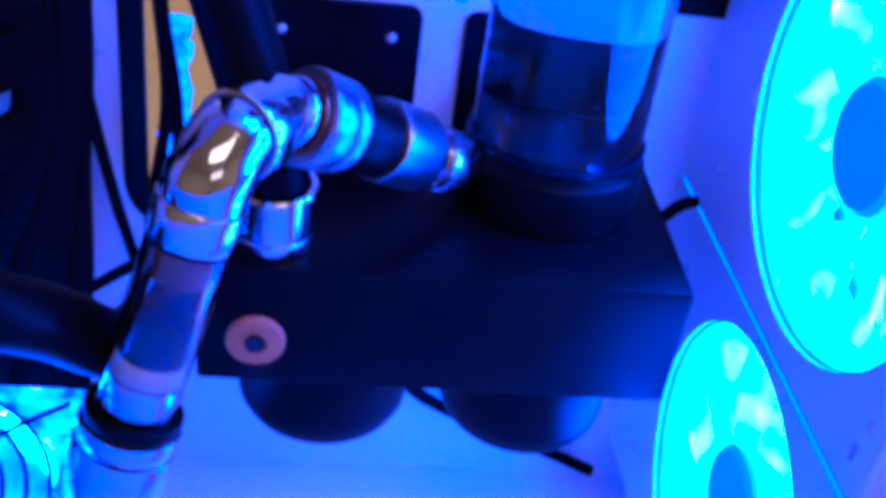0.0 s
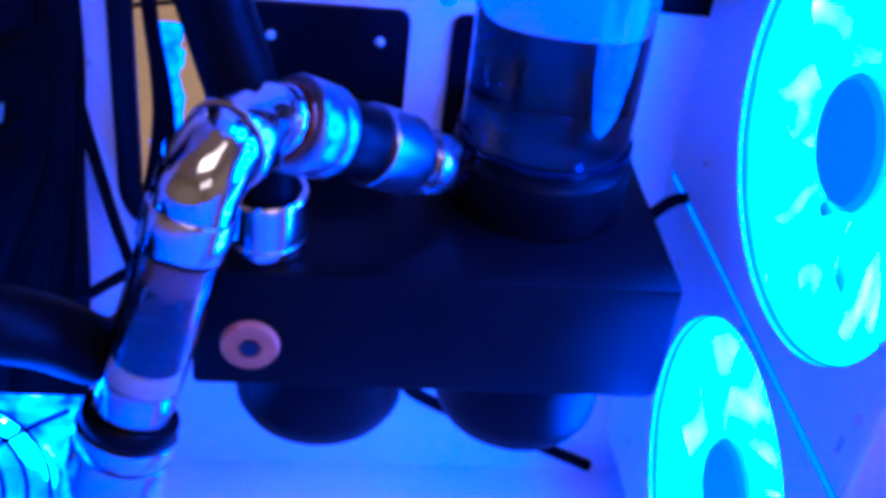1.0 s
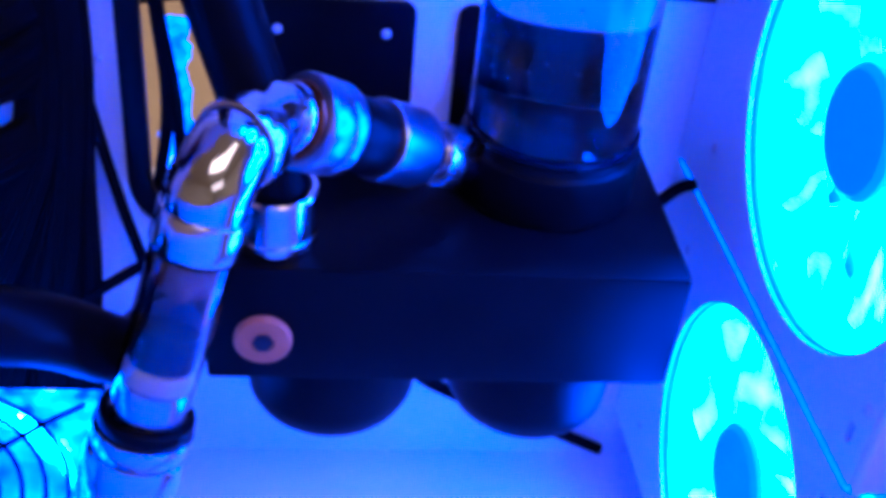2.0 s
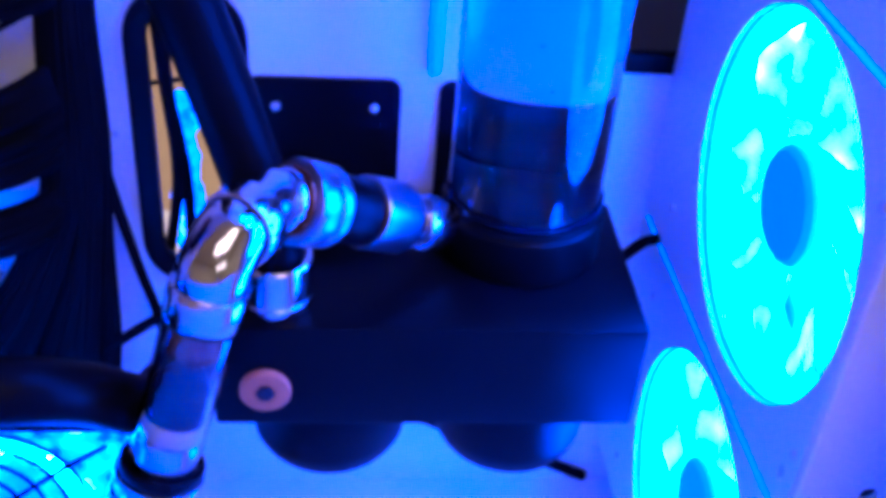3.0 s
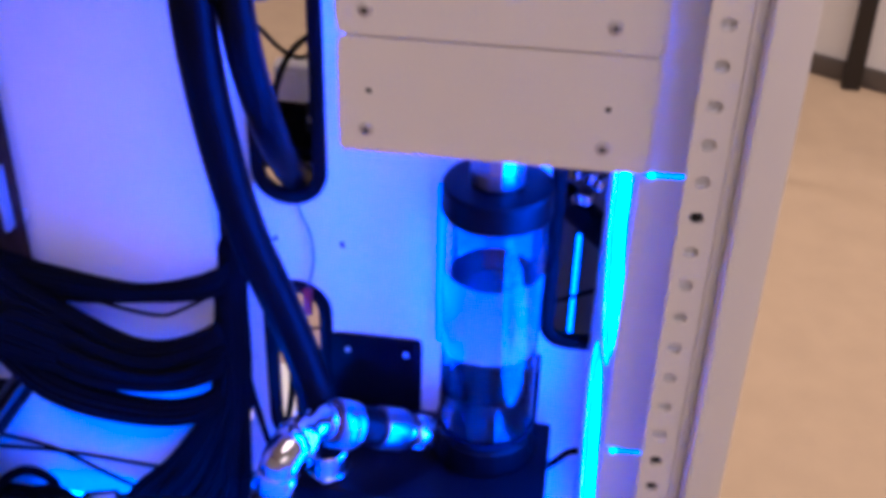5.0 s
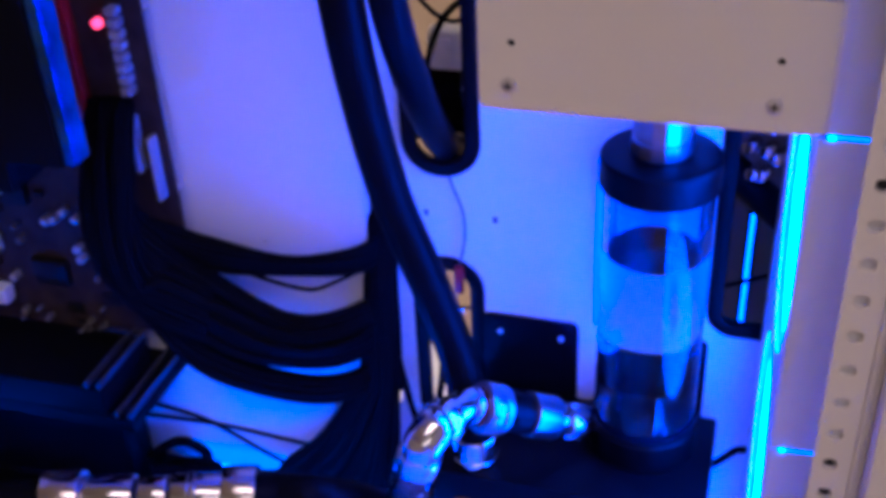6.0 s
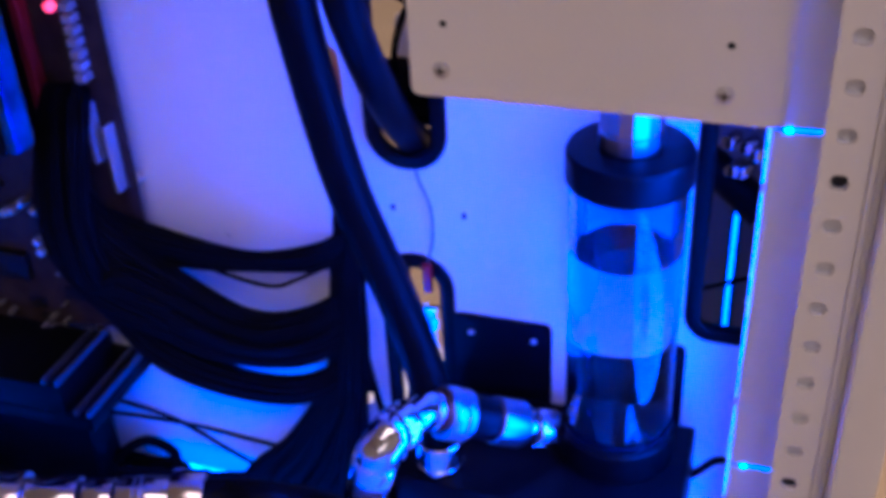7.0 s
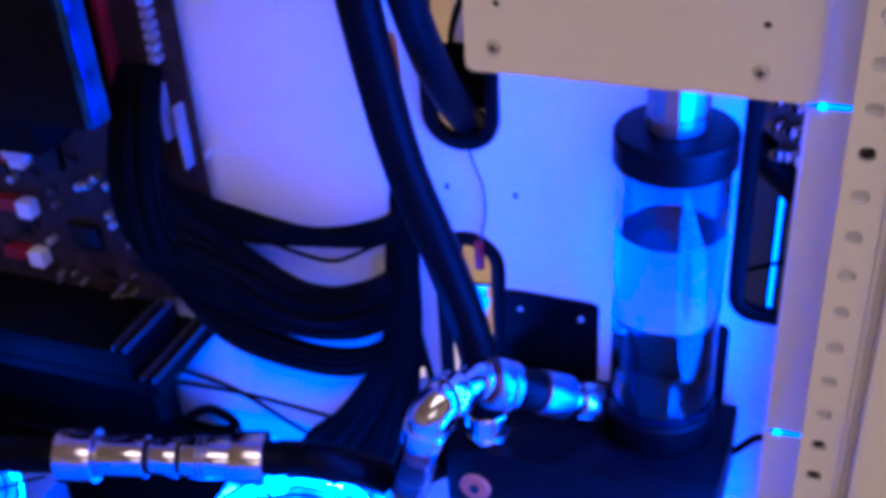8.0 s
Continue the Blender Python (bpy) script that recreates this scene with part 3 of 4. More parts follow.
part("swivel_ring", barrel(K1 - AX * 0.02, K1 + AX * 0.52, 0.0117, 0.0006, 48), SATIN, line, "satin silver swivel ring")
part("swivel_seam", barrel(K1 - AX * 0.06, K1 - AX * 0.021, 0.0108, 0.0002, 40), DARK, line)
part("elbow", sweep([K1 - AX * 0.05, K1 - AX * 0.16 + D * 0.0008, C7 - D * 0.0112, C7 - D * 0.0050], 0.0106, 40, 14), CHROME, line, "polished chrome lower bend")
rc = down(-0.0052, 0.0058, 0.0114, SATIN, "ring_collar", "satin silver collar", 0.0008)
down(0.0059, 0.0068, 0.0104, BLACK, "gasket", "", 0.0003)
down(0.0070, 0.0172, 0.0083, AMBER, "copper_insert", "copper coloured insert seen through the tube")
down(0.0174, 0.0225, 0.0030, AMBER, "copper_nub", "thin copper stem")
down(0.0285, 0.0402, 0.0088, COOLANT, "coolant", "dark coolant in the clear tube")
st = down(0.0069, 0.0580, 0.0106, CLEAR, "sight_tube", "clear tube", 0.0008, 0.0091)
st.visible_shadow = False
down(0.0404, 0.0468, 0.0089, GREYPL, "white_seal", "white seal ring")
down(0.0470, 0.0612, 0.0088, CHROME, "insert")
down(0.0572, 0.0618, 0.0130, BLACK, "lower_gasket", "", 0.0012, 0.0108)
low = down(0.0619, 0.0680, 0.0136, SATIN, "fitting_rim", "satin silver rim", 0.0008)
down(0.0686, 0.0960, 0.0138, SATIN, "lower_fitting", "wide satin silver compression fitting", 0.0012)
down(0.0679, 0.0688, 0.0130, DARK, "fitting_groove", "", 0.0002)
part("lower_hose", sweep([C7 + D * 0.095, C7 + D * 0.12, C7 + D * 0.14 + Vector((-0.004, -0.004, 0)), (-0.075, 0.045, FLOOR + 0.012)], 0.0095, 20), HOSE, line, "black hose running down to the floor")

# upright fitting on the block, with the thick hose
hose = thing("thick_hose", "thick black rubber hose rising from a silver fitting", "hose", (0, 0, 0))
ring = part("fitting", lathe([(0, 0.0002), (0.0118, 0.0002), (0.0125, 0.001), (0.0125, 0.0042), (0.0120, 0.0046), (0.0120, 0.0052), (0.0125, 0.0056), (0.0128, 0.0185), (0.0122, 0.0195), (0.0106, 0.0195), (0.0104, 0.014), (0, 0.014)], Matrix.Translation((-0.0165, 0.1225, BZ1)), 48), SATIN, hose, "silver compression ring")
part("pipe", sweep([(-0.0165, 0.1225, BZ1 + 0.012), (-0.0190, 0.1265, 0.258), (-0.0290, 0.1365, 0.286), (-0.0420, 0.1370, 0.328), (-0.0596, 0.1370, 0.379), (-0.0685, 0.1320, 0.435), (-0.0695, 0.1190, 0.497), (-0.0680, 0.1150, 0.560), (-0.0660, 0.1100, 0.640)], 0.0104, 28), HOSE, hose)
hose2 = thing("branch_hose", "thick black rubber hose passing through the wall opening", "hose", (0, 0, 0))
part("pipe", sweep([(-0.0500, 0.1200, 0.640), (-0.0520, 0.1210, 0.540), (-0.0500, 0.1260, 0.486), (-0.0490, 0.1500, 0.436), (-0.0500, 0.1850, 0.392), (-0.0505, 0.2150, 0.366), (-0.0515, 0.2500, 0.350), (-0.0520, 0.3200, 0.345)], 0.0088, 28), HOSE, hose2)

# hose with quick-release coupling
ql = thing("coupled_hose", "black hose joined by a long silver quick-release coupling", "hose", (0, 0, 0))
QR, QL = Vector((-0.1110, 0.0500, 0.2480)), Vector((-0.2150, 0.0180, 0.2500))
V = (QL - QR).normalized()
n = (QL - QR).length
for a, b, r, mt, nm in ((0.0, 0.0175, 0.0142, SATIN, "end_nut"), (0.0177, 0.0435, 0.0108, CHROME, "sleeve"), (0.0310, 0.0325, 0.0113, BRUSHED, "sleeve_band"), (0.0345, 0.0355, 0.0113, BRUSHED, "sleeve_band"), (0.0437, 0.0455, 0.0095, DARK, "seam"), (0.0457, 0.0600, 0.0100, CHROME, "mid_collar"), (0.0602, 0.0625, 0.0095, DARK, "seam"), (0.0627, 0.0890, 0.0112, CHROME, "barrel"), (0.0892, n, 0.0142, SATIN, "end_nut")):
    part(nm, barrel(QR + V * a, QR + V * b, r, 0.0009), mt, ql)
part("pipe", sweep([QR + V * 0.004, QR - V * 0.012, (-0.0820, 0.0540, 0.2500), (-0.0685, 0.0680, 0.2360), (-0.0560, 0.0900, 0.2110), (-0.0480, 0.1150, 0.2020), (-0.0365, 0.1300, 0.2010)], 0.0095, 24), HOSE, ql)
part("pipe", sweep([QL - V * 0.004, QL + V * 0.012, (-0.28, 0.002, 0.246), (-0.36, 0.0, 0.22), (-0.44, 0.01, 0.16)], 0.0095, 24), HOSE, ql)


# ---- bottom fans with wire guards on a radiator ----
rad = thing("radiator", "black slim radiator lying on the case floor", "radiator", (0, 0, 0))
part("core", block(-0.465, -0.075, -0.026, 0.148, FLOOR + 0.0005, FLOOR + 0.0555, 0.002), BLACKMETAL, rad)
part("end_tank", block(-0.465, -0.245, 0.1482, 0.190, FLOOR + 0.0005, FLOOR + 0.0555, 0.002), BLACKMETAL, rad)
FTOP = 0.1410


def floor_fan(cx, cy, blade_glow, ring_glow, frame_mat):
    t = thing("floor_fan", "blue-lit fan under a wire guard lying on the radiator", "fan", (0, 0, 0), "floor fans")
    m = Matrix.Translation((cx, cy, FTOP)) @ pose(0, 0, 0, 180, 0, 0)
    fan_parts(t, m, blade_glow, cx * 700, ring_glow, frame_mat)
    wires = [[(cx + r * math.cos(a), cy + r * math.sin(a), FTOP + 0.004) for a in (2 * math.pi * i / 40 for i in range(41))] for r in (0.020, 0.027, 0.034, 0.041, 0.048, 0.055)]
    for w in wires:
        part("guard_ring", sweep(w, 0.0009, 6, 1), BLACKMETAL, t)
    for k in range(4):
        a = radians(45 + 90 * k)
        part("guard_spoke", sweep([(cx + 0.02 * math.cos(a), cy + 0.02 * math.sin(a), FTOP + 0.0028), (cx + 0.055 * math.cos(a), cy + 0.055 * math.sin(a), FTOP + 0.0028), (cx + 0.072 * math.cos(a), cy + 0.072 * math.sin(a), FTOP + 0.001)], 0.0011, 6, 4), BLACKMETAL, t)
    return t


floor_fan(-0.134, 0.087, DIMBLADE, FLOORRING, LITFRAME)
floor_fan(-0.362, 0.036, FAINTBLADE, FAINTRING, FROST)

# ---- motherboard and what sits on it ----
MB = 0.176
board = thing("motherboard", "dark circuit board with ports and small parts on the tray", "motherboard", (0, 0, 0))
part("circuit_board", sheet([[(-0.452, 0.176), (-0.285, 0.176), (-0.285, 0.232), (-0.206, 0.240), (-0.206, 0.48), (-0.452, 0.48)]], 0.0016, FACING_Y @ Matrix.Translation((0, 0, -MB - 0.0008))), PCB, board)
for x in (-0.212, -0.33, -0.445):
    for z in (0.25, 0.34, 0.45):
        part("standoff", barrel((x, MB + 0.0018, z), (x, 0.1905, z), 0.003, 0.0004, 12), STEEL, board)
random.seed(11)
for k in range(34):
    x, z = random.uniform(-0.445, -0.25), random.uniform(0.185, 0.34)
    s, d = random.uniform(0.002, 0.006), random.uniform(0.001, 0.003)
    part("chip", block(x - s, x + s, MB - d, MB - 0.0002, z - s * 0.7, z + s * 0.7, 0.0003), CHIP, board)
for k in range(26):
    x, z = random.choice((-0.285, -0.275, -0.32, -0.385)) + random.gauss(0, 0.006), random.uniform(0.19, 0.335)
    part("capacitor", barrel((x, MB - 0.0002, z), (x, MB - random.uniform(0.004, 0.008), z), random.uniform(0.0012, 0.0024), 0.0004, 12), CAN, board)
for x, z in ((-0.345, 0.330), (-0.350, 0.293), (-0.352, 0.255), (-0.395, 0.30), (-0.40, 0.26)):
    c = part("header", block(x - 0.020, x + 0.002, MB - 0.009, MB - 0.0002, z - 0.004, z + 0.004, 0.0006), REDPL, board, "red header socket")
    part("plug", block(x + 0.0022, x + 0.0135, MB - 0.012, MB - 0.002, z - 0.0060, z + 0.0060, 0.0015), WHITEPL, c, "white plug")
for x, z, h in ((-0.222, 0.374, 0.017), (-0.2125, 0.360, 0.020)):
    part("drive_port", block(x - 0.0013, x + 0.0013, MB - 0.009, MB - 0.0002, z - h, z + h, 0.0006), GREYPL, board, "pale upright drive port")
for k in range(8):
    part("pin_block", block(-0.2235, -0.2175, MB - 0.008, MB - 0.0002, 0.405 + k * 0.0065, 0.4095 + k * 0.0065, 0.0005), GREYPL, board, "pale pin block")
part("red_heatsink", block(-0.2530, -0.2480, MB - 0.009, MB - 0.0002, 0.386, 0.47, 0.001), REDPL, board, "red memory slot bar")
part("indicator", barrel((-0.2320, MB - 0.001, 0.4445), (-0.2320, MB - 0.005, 0.4445), 0.0028, 0.0006, 12), REDLED, board, "lit red indicator")
for x, z in ((-0.292, 0.316), (-0.284, 0.322), (-0.276, 0.318), (-0.298, 0.314), (-0.280, 0.296), (-0.279, 0.289), (-0.350, 0.312), (-0.346, 0.382), (-0.338, 0.379), (-0.333, 0.268)):
    part("capacitor", barrel((x, MB - 0.0002, z), (x, MB - 0.0075, z), 0.0026, 0.0006, 14), STEEL, board, "bright metal can")
for x, z, w, h in ((-0.318, 0.335, 0.010, 0.012), (-0.305, 0.275, 0.012, 0.009)):
    part("heat_spreader", block(x - w, x + w, MB - 0.006, MB - 0.0002, z - h, z + h, 0.001), CHIP, board, "dull dark heat spreader")
for x, z in ((-0.30, 0.20), (-0.32, 0.215), (-0.285, 0.225)):
    part("round_coil", lathe([(0, -0.004), (0.005, -0.004), (0.006, -0.003), (0.006, -0.0002), (0, -0.0002)], Matrix.Translation((x, MB, z)) @ pose(0, 0, 0, -90, 0, 0), 20), STEEL, board)

gpu = thing("graphics_card", "black graphics card on the board, LED blue painted into its edge", "graphics card", (0, 0, 0))
part("shroud", block(-0.330, -0.2110, 0.090, 0.108, 0.402, 0.52, 0.003), BLACKMETAL, gpu)
part("rear_body", block(-0.330, -0.2600, 0.1082, MB - 0.0005, 0.372, 0.52, 0.003), BLACKMETAL, gpu)
part("side_plate", block(-0.2108, -0.2040, 0.091, 0.105, 0.404, 0.515, 0.002), STRIPPL, gpu, "side strip with its blue LED reflection painted in")
part("bracket", block(-0.300, -0.284, 0.120, MB - 0.001, 0.360, 0.3718, 0.0008), STEEL, gpu)

cage = thing("drive_cage", "black metal drive cage with twin ridges standing on the radiator", "drive cage", (0, 0, 0))
part("upper_sled", block(-0.462, -0.2485, 0.1200, 0.1755, 0.2107, 0.2310, 0.0010), BLACKMETAL, cage)
part("lower_sled", block(-0.462, -0.2320, 0.1200, 0.1755, 0.2010, 0.2105, 0.0010), BLACKMETAL, cage)
part("body", block(-0.462, -0.2640, 0.1500, 0.1755, 0.1158, 0.2008, 0.0010), BLACKMETAL, cage)
part("rear_lip", block(-0.264, -0.2320, 0.1757, 0.1893, 0.2010, 0.2105, 0.0006), BLACKMETAL, cage)
for x, z, y1 in ((-0.2590, 0.2310, 0.1752), (-0.2505, 0.2310, 0.1752), (-0.2425, 0.2105, 0.1888), (-0.2340, 0.2105, 0.1888)):
    part("ridge", block(x - 0.0012, x + 0.0012, 0.1203, y1, z + 0.0002, z + 0.0045, 0.0008), RIDGE, cage, "ridge in lighter metal than the cage")

# ---- cable bundles ----
random.seed(21)


def bundle(name, label, pts, count, r):
    """Cables side by side along a line of (x, y, z, half width, half height), slowly winding round one another."""
    t = thing(name, label, "cable", (0, 0, 0), "cable bundles")
    for k in range(count):
        ang, rad = random.uniform(0, 2 * math.pi), math.sqrt(random.random())
        wind = random.uniform(-0.8, 0.8)
        line_pts = []
        for i, (x, y, z, hx, hz) in enumerate(pts):
            a = ang + wind * i / (len(pts) - 1)
            u, v = rad * math.cos(a), rad * math.sin(a)
            yy = y + v * 0.45 * max(min(hx, 0.02), min(hz, 0.02))
            if x < -0.1:
                yy = min(yy, 0.186 - r)
            line_pts.append((x + u * hx, yy, z + (u if hz > hx else v) * hz + random.gauss(0, 0.0008)))
        part("cable", sweep(line_pts, r * random.uniform(0.8, 1.15), 8, 6), CABLE, t)
    return t


bundle("cable_bundle", "slack bundle of black cables running over the white tray", [(-0.222, 0.166, 0.318, 0, 0.010), (-0.190, 0.168, 0.306, 0, 0.0115), (-0.140, 0.172, 0.3035, 0, 0.0056), (-0.098, 0.178, 0.3095, 0, 0.0070), (-0.090, 0.205, 0.311, 0, 0.007), (-0.090, 0.26, 0.30, 0, 0.007)], 18, 0.0022)
bundle("cable_bundle", "thick sagging bundle of black sleeved cables over the white tray", [(-0.245, 0.160, 0.345, 0, 0.020), (-0.222, 0.160, 0.305, 0, 0.025), (-0.185, 0.163, 0.270, 0, 0.0265), (-0.142, 0.163, 0.2565, 0, 0.0180), (-0.110, 0.170, 0.2585, 0, 0.0180), (-0.092, 0.195, 0.262, 0, 0.019), (-0.090, 0.26, 0.265, 0, 0.012)], 66, 0.0032)
bundle("cable_bundle", "sagging bundle of black cables low on the white tray", [(-0.245, 0.163, 0.285, 0, 0.012), (-0.205, 0.164, 0.2325, 0, 0.0115), (-0.146, 0.166, 0.2165, 0, 0.0090), (-0.105, 0.172, 0.2235, 0, 0.0090), (-0.090, 0.20, 0.235, 0, 0.009), (-0.090, 0.26, 0.24, 0, 0.008)], 28, 0.0026)
bundle("cable_bundle", "broad flat sheaf of black sleeved cables hanging from the board", [(-0.234, 0.173, 0.398, 0.013, 0), (-0.231, 0.162, 0.388, 0.0145, 0), (-0.232, 0.153, 0.366, 0.0155, 0), (-0.236, 0.149, 0.335, 0.0165, 0.006), (-0.234, 0.151, 0.305, 0.017, 0.014), (-0.218, 0.155, 0.284, 0.012, 0.018), (-0.188, 0.160, 0.268, 0.004, 0.018)], 44, 0.0032)
bundle("cable_bundle", "dark mass of cables falling from the slot to the floor", [(-0.0900, 0.200, 0.330, 0.006, 0), (-0.0895, 0.188, 0.290, 0.008, 0), (-0.0905, 0.184, 0.250, 0.010, 0), (-0.0945, 0.180, 0.214, 0.0125, 0), (-0.1080, 0.175, 0.172, 0.027, 0), (-0.1230, 0.168, 0.140, 0.042, 0), (-0.1300, 0.164, 0.090, 0.050, 0)], 96, 0.0034)
bundle("cable_bundle", "black cables lying along the floor fan under the tray", [(-0.106, 0.178, 0.170, 0, 0.012), (-0.125, 0.172, 0.146, 0, 0.012), (-0.150, 0.166, 0.134, 0, 0.011), (-0.195, 0.162, 0.127, 0, 0.010), (-0.255, 0.158, 0.124, 0, 0.010)], 22, 0.0032)
tw = thing("loose_wire", "thin black wire looped in front of the tray", "wire", (0, 0, 0), "loose wires")
part("wire", sweep([(-0.178, 0.172, 0.300), (-0.157, 0.170, 0.294), (-0.128, 0.170, 0.290), (-0.112, 0.172, 0.296), (-0.094, 0.180, 0.304)], 0.0012, 8), CABLE, tw)
tw = thing("loose_wire", "thin black wire lying along the white panel", "wire", (0, 0, 0), "loose wires")
part("wire", sweep([(-0.285, 0.187, 0.150), (-0.22, 0.1885, 0.152), (-0.15, 0.1885, 0.148), (-0.11, 0.187, 0.150)], 0.0012, 8), CABLE, tw)
tw = thing("loose_wire", "thin black wire slanting over the white panel", "wire", (0, 0, 0), "loose wires")
part("wire", sweep([(-0.27, 0.186, 0.165), (-0.225, 0.1875, 0.155), (-0.185, 0.1875, 0.135), (-0.15, 0.186, 0.120)], 0.0013, 8), CABLE, tw)
tw = thing("curled_cable", "black cable curled up beside the radiator", "wire", (0, 0, 0), "loose wires")
part("wire", sweep([(-0.27, 0.165, 0.125), (-0.245, 0.178, 0.140), (-0.225, 0.180, 0.130), (-0.235, 0.175, 0.118), (-0.25, 0.170, 0.125), (-0.215, 0.168, 0.135), (-0.19, 0.165, 0.110)], 0.0035, 12), CABLE, tw)

# thin wire with a small red plug between the openings
tw = thing("sensor_wire", "thin grey wire with a small red plug hanging on the wall", "wire", (0, 0, 0))
part("wire", sweep([(-0.050, 0.200, 0.368), (-0.0455, 0.1925, 0.359), (-0.0395, 0.1930, 0.340), (-0.0390, 0.1930, 0.322), (-0.0425, 0.1930, 0.305)], 0.0007, 8), GREYWIRE, tw)
part("plug", block(-0.0455, -0.0405, 0.1905, 0.1945, 0.286, 0.304, 0.0006), REDPL, tw, "small dark red plug")

# strip cables: a thin one down the white strip
tw = thing("loose_wire", "thin black cable hanging down the wall and across to the block", "wire", (0, 0, 0), "loose wires")
part("wire", sweep([(-0.092, 0.188, 0.300), (-0.0860, 0.186, 0.265), (-0.0800, 0.184, 0.230), (-0.0730, 0.183, 0.195), (-0.0660, 0.182, 0.165), (-0.06, 0.175, 0.13)], 0.0022, 8), CABLE, tw)
tw = thing("loose_wire", "black cable reaching from the floor to the pump block", "wire", (0, 0, 0), "loose wires")
part("wire", sweep([(-0.115, 0.165, 0.150), (-0.085, 0.170, 0.165), (-0.062, 0.172, 0.180), (-0.034, 0.175, 0.192)], 0.0022, 8), CABLE, tw)

# pump cables
tw = thing("pump_cable", "black pump cable lying on the blue-lit floor", "wire", (0, 0, 0), "pump cables")
part("wire", sweep([(0.020, 0.168, 0.165), (0.034, 0.180, 0.125), (0.051, 0.1915, 0.101), (0.075, 0.1920, 0.0895), (0.100, 0.1920, 0.0775), (0.1232, 0.1920, 0.0660)], 0.0026, 10), CABLE, tw)
tw = thing("pump_cable", "short black cable from the block to the fan wall", "wire", (0, 0, 0), "pump cables")
part("wire", sweep([(0.104, 0.176, 0.196), (0.112, 0.174, 0.206), (0.120, 0.170, 0.219), (0.1248, 0.167, 0.2235)], 0.0022, 10), CABLE, tw)

# ---- rear chamber, seen through the openings ----
strip = thing("led_or_added_glow", "slim upright blue light strip behind the wall opening", "light", (0, 0, 0))
part("tube", barrel((0.1146, 0.246, 0.252), (0.1146, 0.246, 0.327), 0.0012, 0.001, 16), LEDTUBE, strip)
part("holder", block(0.1115, 0.1178, 0.2478, 0.254, 0.245, 0.335, 0.001), BLACKMETAL, strip)
structure("rear_panel", block(0.035, 0.158, 0.285, 0.287, FLOOR, 0.66, 0), DARKPANEL, "dark steel panel closing the rear chamber", "case wall")
rear = thing("rear_hose", "black hose and silver joints behind the wall opening", "hose", (0, 0, 0))
part("pipe", sweep([(0.06, 0.25, 0.378), (0.095, 0.232, 0.366), (0.119, 0.224, 0.350), (0.1355, 0.224, 0.336), (0.152, 0.23, 0.322)], 0.0095, 20), HOSE, rear)
for x, z in ((0.1075, 0.384), (0.1160, 0.382), (0.1105, 0.3685), (0.1215, 0.378), (0.1150, 0.368), (0.1075, 0.398), (0.1180, 0.396)):
    part("joint", barrel((x, 0.215, z), (x + 0.004, 0.23, z - 0.003), 0.0035, 0.0006, 14), CHROME, rear)
tw = thing("loose_wire", "thin black wire crossing the opening", "wire", (0, 0, 0), "loose wires")
part("wire", sweep([(0.094, 0.205, 0.300), (0.110, 0.208, 0.305), (0.130, 0.206, 0.316)], 0.0013, 8), CABLE, tw)
# the sleeve's cyan glitter is emission in its material, with no lamp inside
foil = thing("foil_sleeve", "crumpled clear sleeve behind the opening, its cyan glitter put in as emission", "sleeve", (0, 0, 0))
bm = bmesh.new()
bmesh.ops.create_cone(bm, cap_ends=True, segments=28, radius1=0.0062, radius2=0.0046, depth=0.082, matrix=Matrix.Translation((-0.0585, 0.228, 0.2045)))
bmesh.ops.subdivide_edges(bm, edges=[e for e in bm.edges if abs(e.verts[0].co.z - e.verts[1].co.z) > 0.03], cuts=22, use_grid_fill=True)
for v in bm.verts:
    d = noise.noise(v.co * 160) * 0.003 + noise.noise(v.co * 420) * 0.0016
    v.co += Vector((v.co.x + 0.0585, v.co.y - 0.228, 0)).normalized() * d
part("sleeve", bm, GLITTERGLOW, foil)
for k, (x, dx) in enumerate(((-0.0635, 0.003), (-0.0575, -0.002))):
    tw = thing("loose_wire", "thin black wire hanging in the wall opening", "wire", (0, 0, 0), "loose wires")
    part("wire", sweep([(x, 0.203, 0.315), (x + dx, 0.201, 0.27), (x + dx * 0.5 + 0.004, 0.200, 0.225), (x - dx, 0.203, 0.175)], 0.0023, 8), CABLE, tw)
tw = thing("loose_wire", "thin grey wire curving through the upper opening", "wire", (0, 0, 0), "loose wires")
part("wire", sweep([(-0.075, 0.18, 0.50), (-0.066, 0.178, 0.488), (-0.05, 0.18, 0.49), (-0.036, 0.188, 0.515)], 0.0009, 8), GREYWIRE, tw)
tw = thing("loose_wire", "thin black wire sagging in the upper opening", "wire", (0, 0, 0), "loose wires")
part("wire", sweep([(-0.068, 0.21, 0.46), (-0.055, 0.212, 0.446), (-0.042, 0.21, 0.445), (-0.032, 0.215, 0.46)], 0.0013, 8), CABLE, tw)

bundle("cable_bundle", "black cables packed behind the slot in the wall", [(-0.092, 0.214, 0.345, 0.012, 0), (-0.091, 0.212, 0.32, 0.012, 0), (-0.090, 0.212, 0.29, 0.012, 0), (-0.091, 0.214, 0.25, 0.012, 0), (-0.090, 0.216, 0.19, 0.012, 0)], 30, 0.0036)
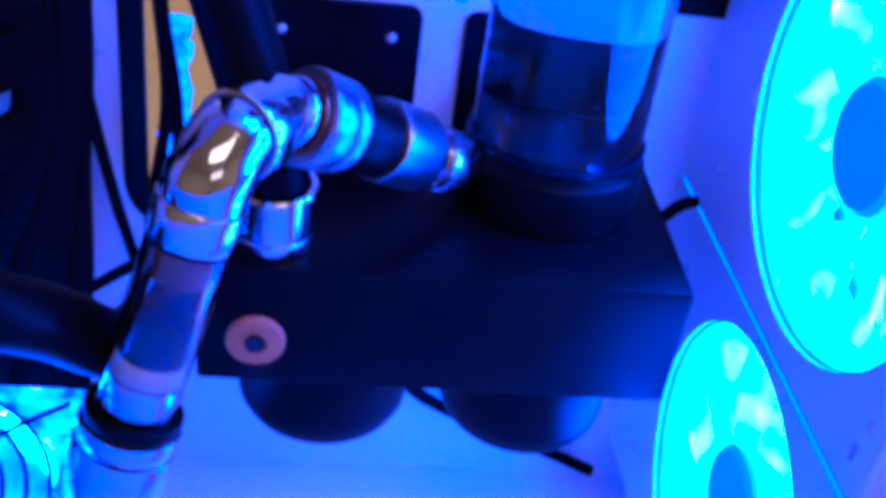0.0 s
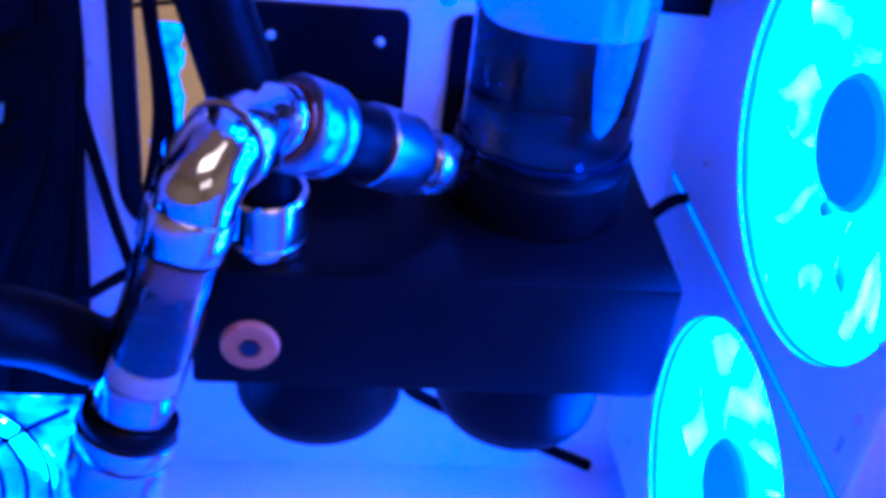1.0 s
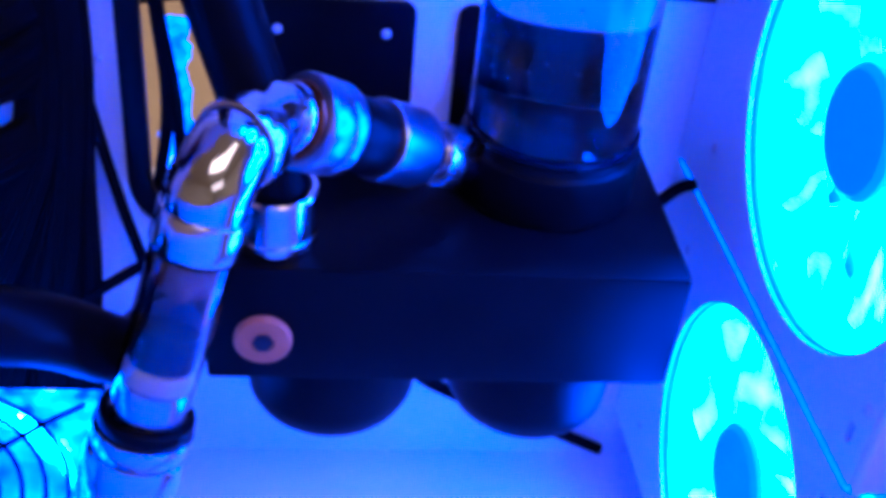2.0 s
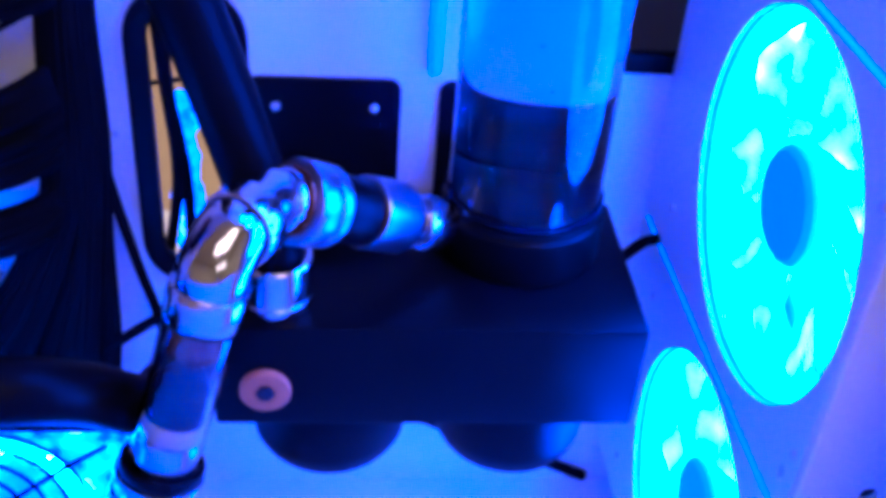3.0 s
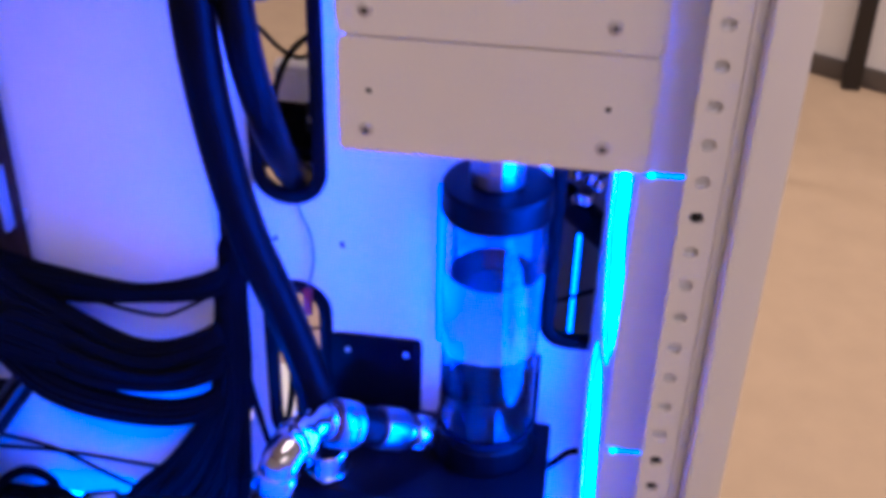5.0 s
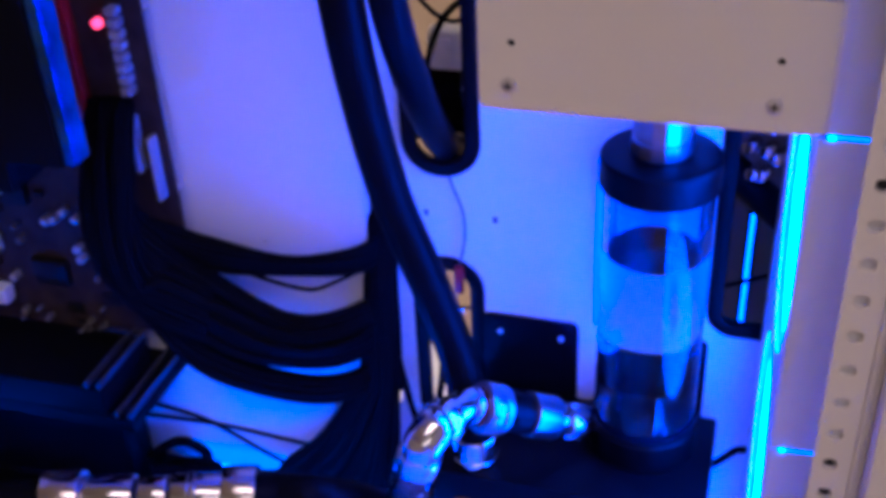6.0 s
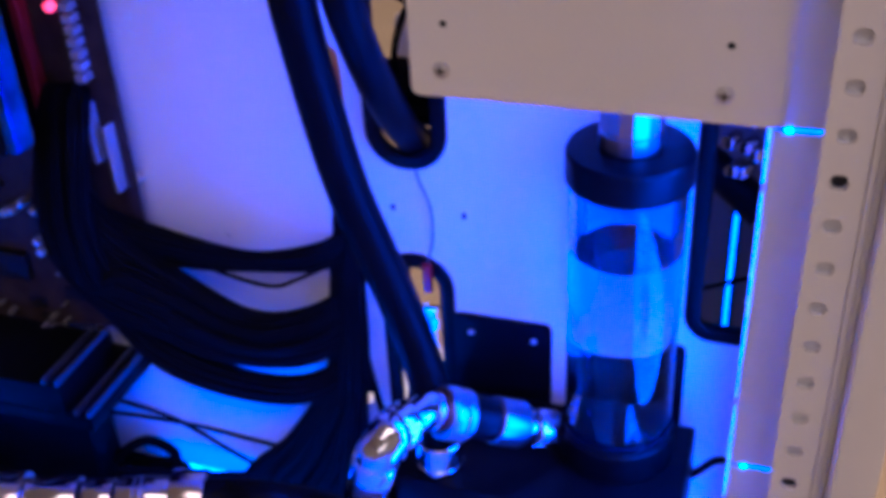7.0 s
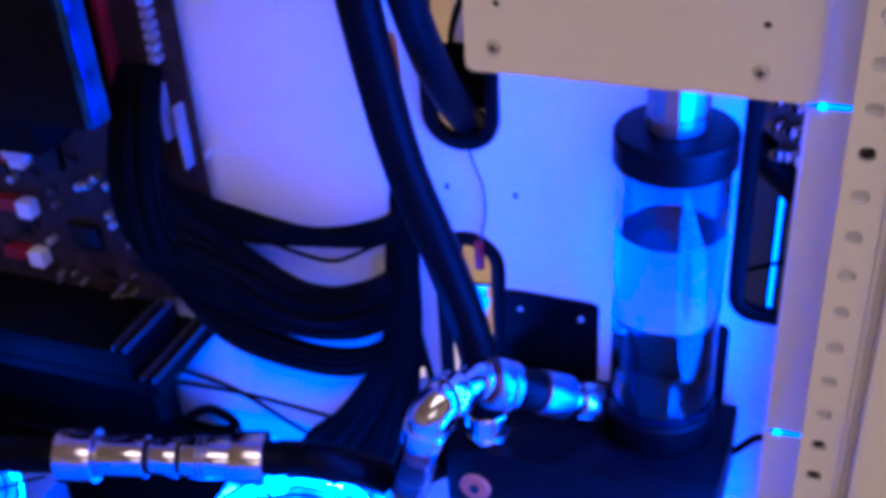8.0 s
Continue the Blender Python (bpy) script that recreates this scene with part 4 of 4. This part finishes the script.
# fan light leaking at the seams, put in as glowing strips and points
for z in SEAMS[1:4]:
    sl = thing("seam_leak_glow", "thin glowing strip standing in for fan light leaking between the mounts", "light", (0, 0, 0), "seam lights")
    part("strip", sweep([(0.1310, 0.0312, z), (0.1400, 0.0312, z), (0.1520, 0.0312, z)], 0.0006, 6, 4), SEAMGLOW, sl)
    part("plate_strip", sweep([(FANX + 0.0010, 0.0330, z), (FANX + 0.0010, 0.10, z), (FANX + 0.0010, 0.19, z)], 0.0006, 6, 4), SEAMGLOW, sl)
    sl.matrix_world = FANWALL
    part("leak_point", lathe([(0, -0.0009), (0.0010, -0.0006), (0.0012, 0.0), (0.0010, 0.0006), (0, 0.0009)], Matrix.Translation((0.1325, 0.0298, z)), 14), HOT, sl, "glowing point standing in for leaking fan light")

# added glow bar, hidden behind the cables to turn the lower tray blue
low = thing("led_or_added_glow", "hidden blue glow bar added to light the lower tray", "light", (0, 0, 0))
part("tube", barrel((-0.242, 0.1825, 0.118), (-0.120, 0.1825, 0.118), 0.0026, 0.001, 12), TRAYGLOW, low)
# added out of sight behind the wall, to light the crumpled sleeve
st2 = thing("led_or_added_glow", "unseen blue glow bar added in the rear chamber to light the sleeve", "light", (0, 0, 0))
part("tube", barrel((-0.0790, 0.222, 0.165), (-0.0790, 0.222, 0.262), 0.0022, 0.001, 16), LEDTUBE, st2)

rv = thing("wall_rivet", "small steel rivet set in the white wall strip", "rivet", (0, 0, 0))
part("head", lathe([(0, -0.0010), (0.0009, -0.0008), (0.0015, 0.0), (0, 0.0)], Matrix.Translation((-0.0790, WALL, 0.2461)) @ pose(0, 0, 0, -90, 0, 0), 14), STEEL, rv)
# near-black blocks, added to stand in for the shade in the square slots
for x, z in ((-0.022, 0.335), (-0.062, 0.335)):
    pc = thing("slot_dark_back", "near-black block added behind a square wall slot to darken it", "clip", (0, 0, 0), "slot clips")
    part("body", block(x - 0.0020, x + 0.0020, WALL + 0.0010, WALL + 0.0040, z - 0.0030, z + 0.0030, 0.0003), DARK, pc)

# glowing bar standing in for fan light that the tube focuses on the wall
st3 = thing("led_or_added_glow", "thin glowing bar standing in for fan light focused by the reservoir tube", "light", (0, 0, 0))
part("caustic_bar", barrel((0.0376, 0.1915, 0.278), (0.0366, 0.1915, 0.384), 0.0020, 0.0008, 16), WALLGLOW, st3)
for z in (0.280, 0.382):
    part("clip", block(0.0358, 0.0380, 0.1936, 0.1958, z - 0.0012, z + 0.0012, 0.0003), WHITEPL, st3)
# glimmer at the slot's foot, put in as a small glowing bar
sg = thing("led_or_added_glow", "short glowing bar standing in for a cyan glimmer at the cable slot", "light", (0, 0, 0))
part("tube", barrel((-0.0850, 0.2025, 0.190), (-0.0835, 0.2025, 0.206), 0.0020, 0.0006, 10), GLITTERGLOW, sg)

# what hangs behind the upper opening and the cable slot
bag = thing("white_plug_housing", "white plastic plug housing behind the upper wall opening", "plug", (0, 0, 0))
part("body", block(-0.070, -0.046, 0.234, 0.250, 0.404, 0.428, 0.005), WHITEPL, bag)
part("latch", block(-0.061, -0.055, 0.2315, 0.2338, 0.410, 0.424, 0.0006), WHITEPL, bag)
tw = thing("loose_wire", "black wire looping in front of the white plug housing", "wire", (0, 0, 0), "loose wires")
part("wire", sweep([(-0.066, 0.222, 0.392), (-0.064, 0.222, 0.418), (-0.055, 0.222, 0.440), (-0.042, 0.224, 0.452), (-0.030, 0.226, 0.456)], 0.0019, 8), CABLE, tw)
for x, mt, lab in ((-0.0925, ORANGE, "thin orange wire behind the cable slot"), (-0.0895, WHITEPL, "thin white wire behind the cable slot"), (-0.0865, ORANGE, "thin orange wire behind the cable slot"), (-0.0880, CABLE, "thin black wire behind the cable slot")):
    tw = thing("loose_wire", lab, "wire", (0, 0, 0), "loose wires")
    part("wire", sweep([(x, 0.205, 0.430), (x + 0.002, 0.206, 0.395), (x - 0.002, 0.207, 0.365), (x + 0.001, 0.210, 0.330)], 0.0012, 8), mt, tw)
tw = thing("loose_wire", "thin black wire crossing the lower opening level", "wire", (0, 0, 0), "loose wires")
part("wire", sweep([(-0.074, 0.204, 0.262), (-0.055, 0.203, 0.266), (-0.032, 0.204, 0.268)], 0.0010, 8), CABLE, tw)
bundle("cable_bundle", "black cables packed behind the upper wall opening", [(-0.096, 0.240, 0.376, 0, 0.016), (-0.078, 0.242, 0.378, 0, 0.018), (-0.055, 0.244, 0.382, 0, 0.018), (-0.030, 0.242, 0.380, 0, 0.018), (0.0, 0.240, 0.372, 0, 0.016)], 26, 0.0036)
pins = thing("pin_connector", "small metal pins of a connector among the cables", "connector", (0, 0, 0))
for x, z in ((-0.0470, 0.398), (-0.0435, 0.392), (-0.0450, 0.402)):
    part("pin", barrel((x, 0.231, z), (x + 0.001, 0.226, z), 0.0012, 0.0003, 10), STEEL, pins)
part("housing", block(-0.0500, -0.0405, 0.2312, 0.2350, 0.388, 0.405, 0.001), CHIP, pins)
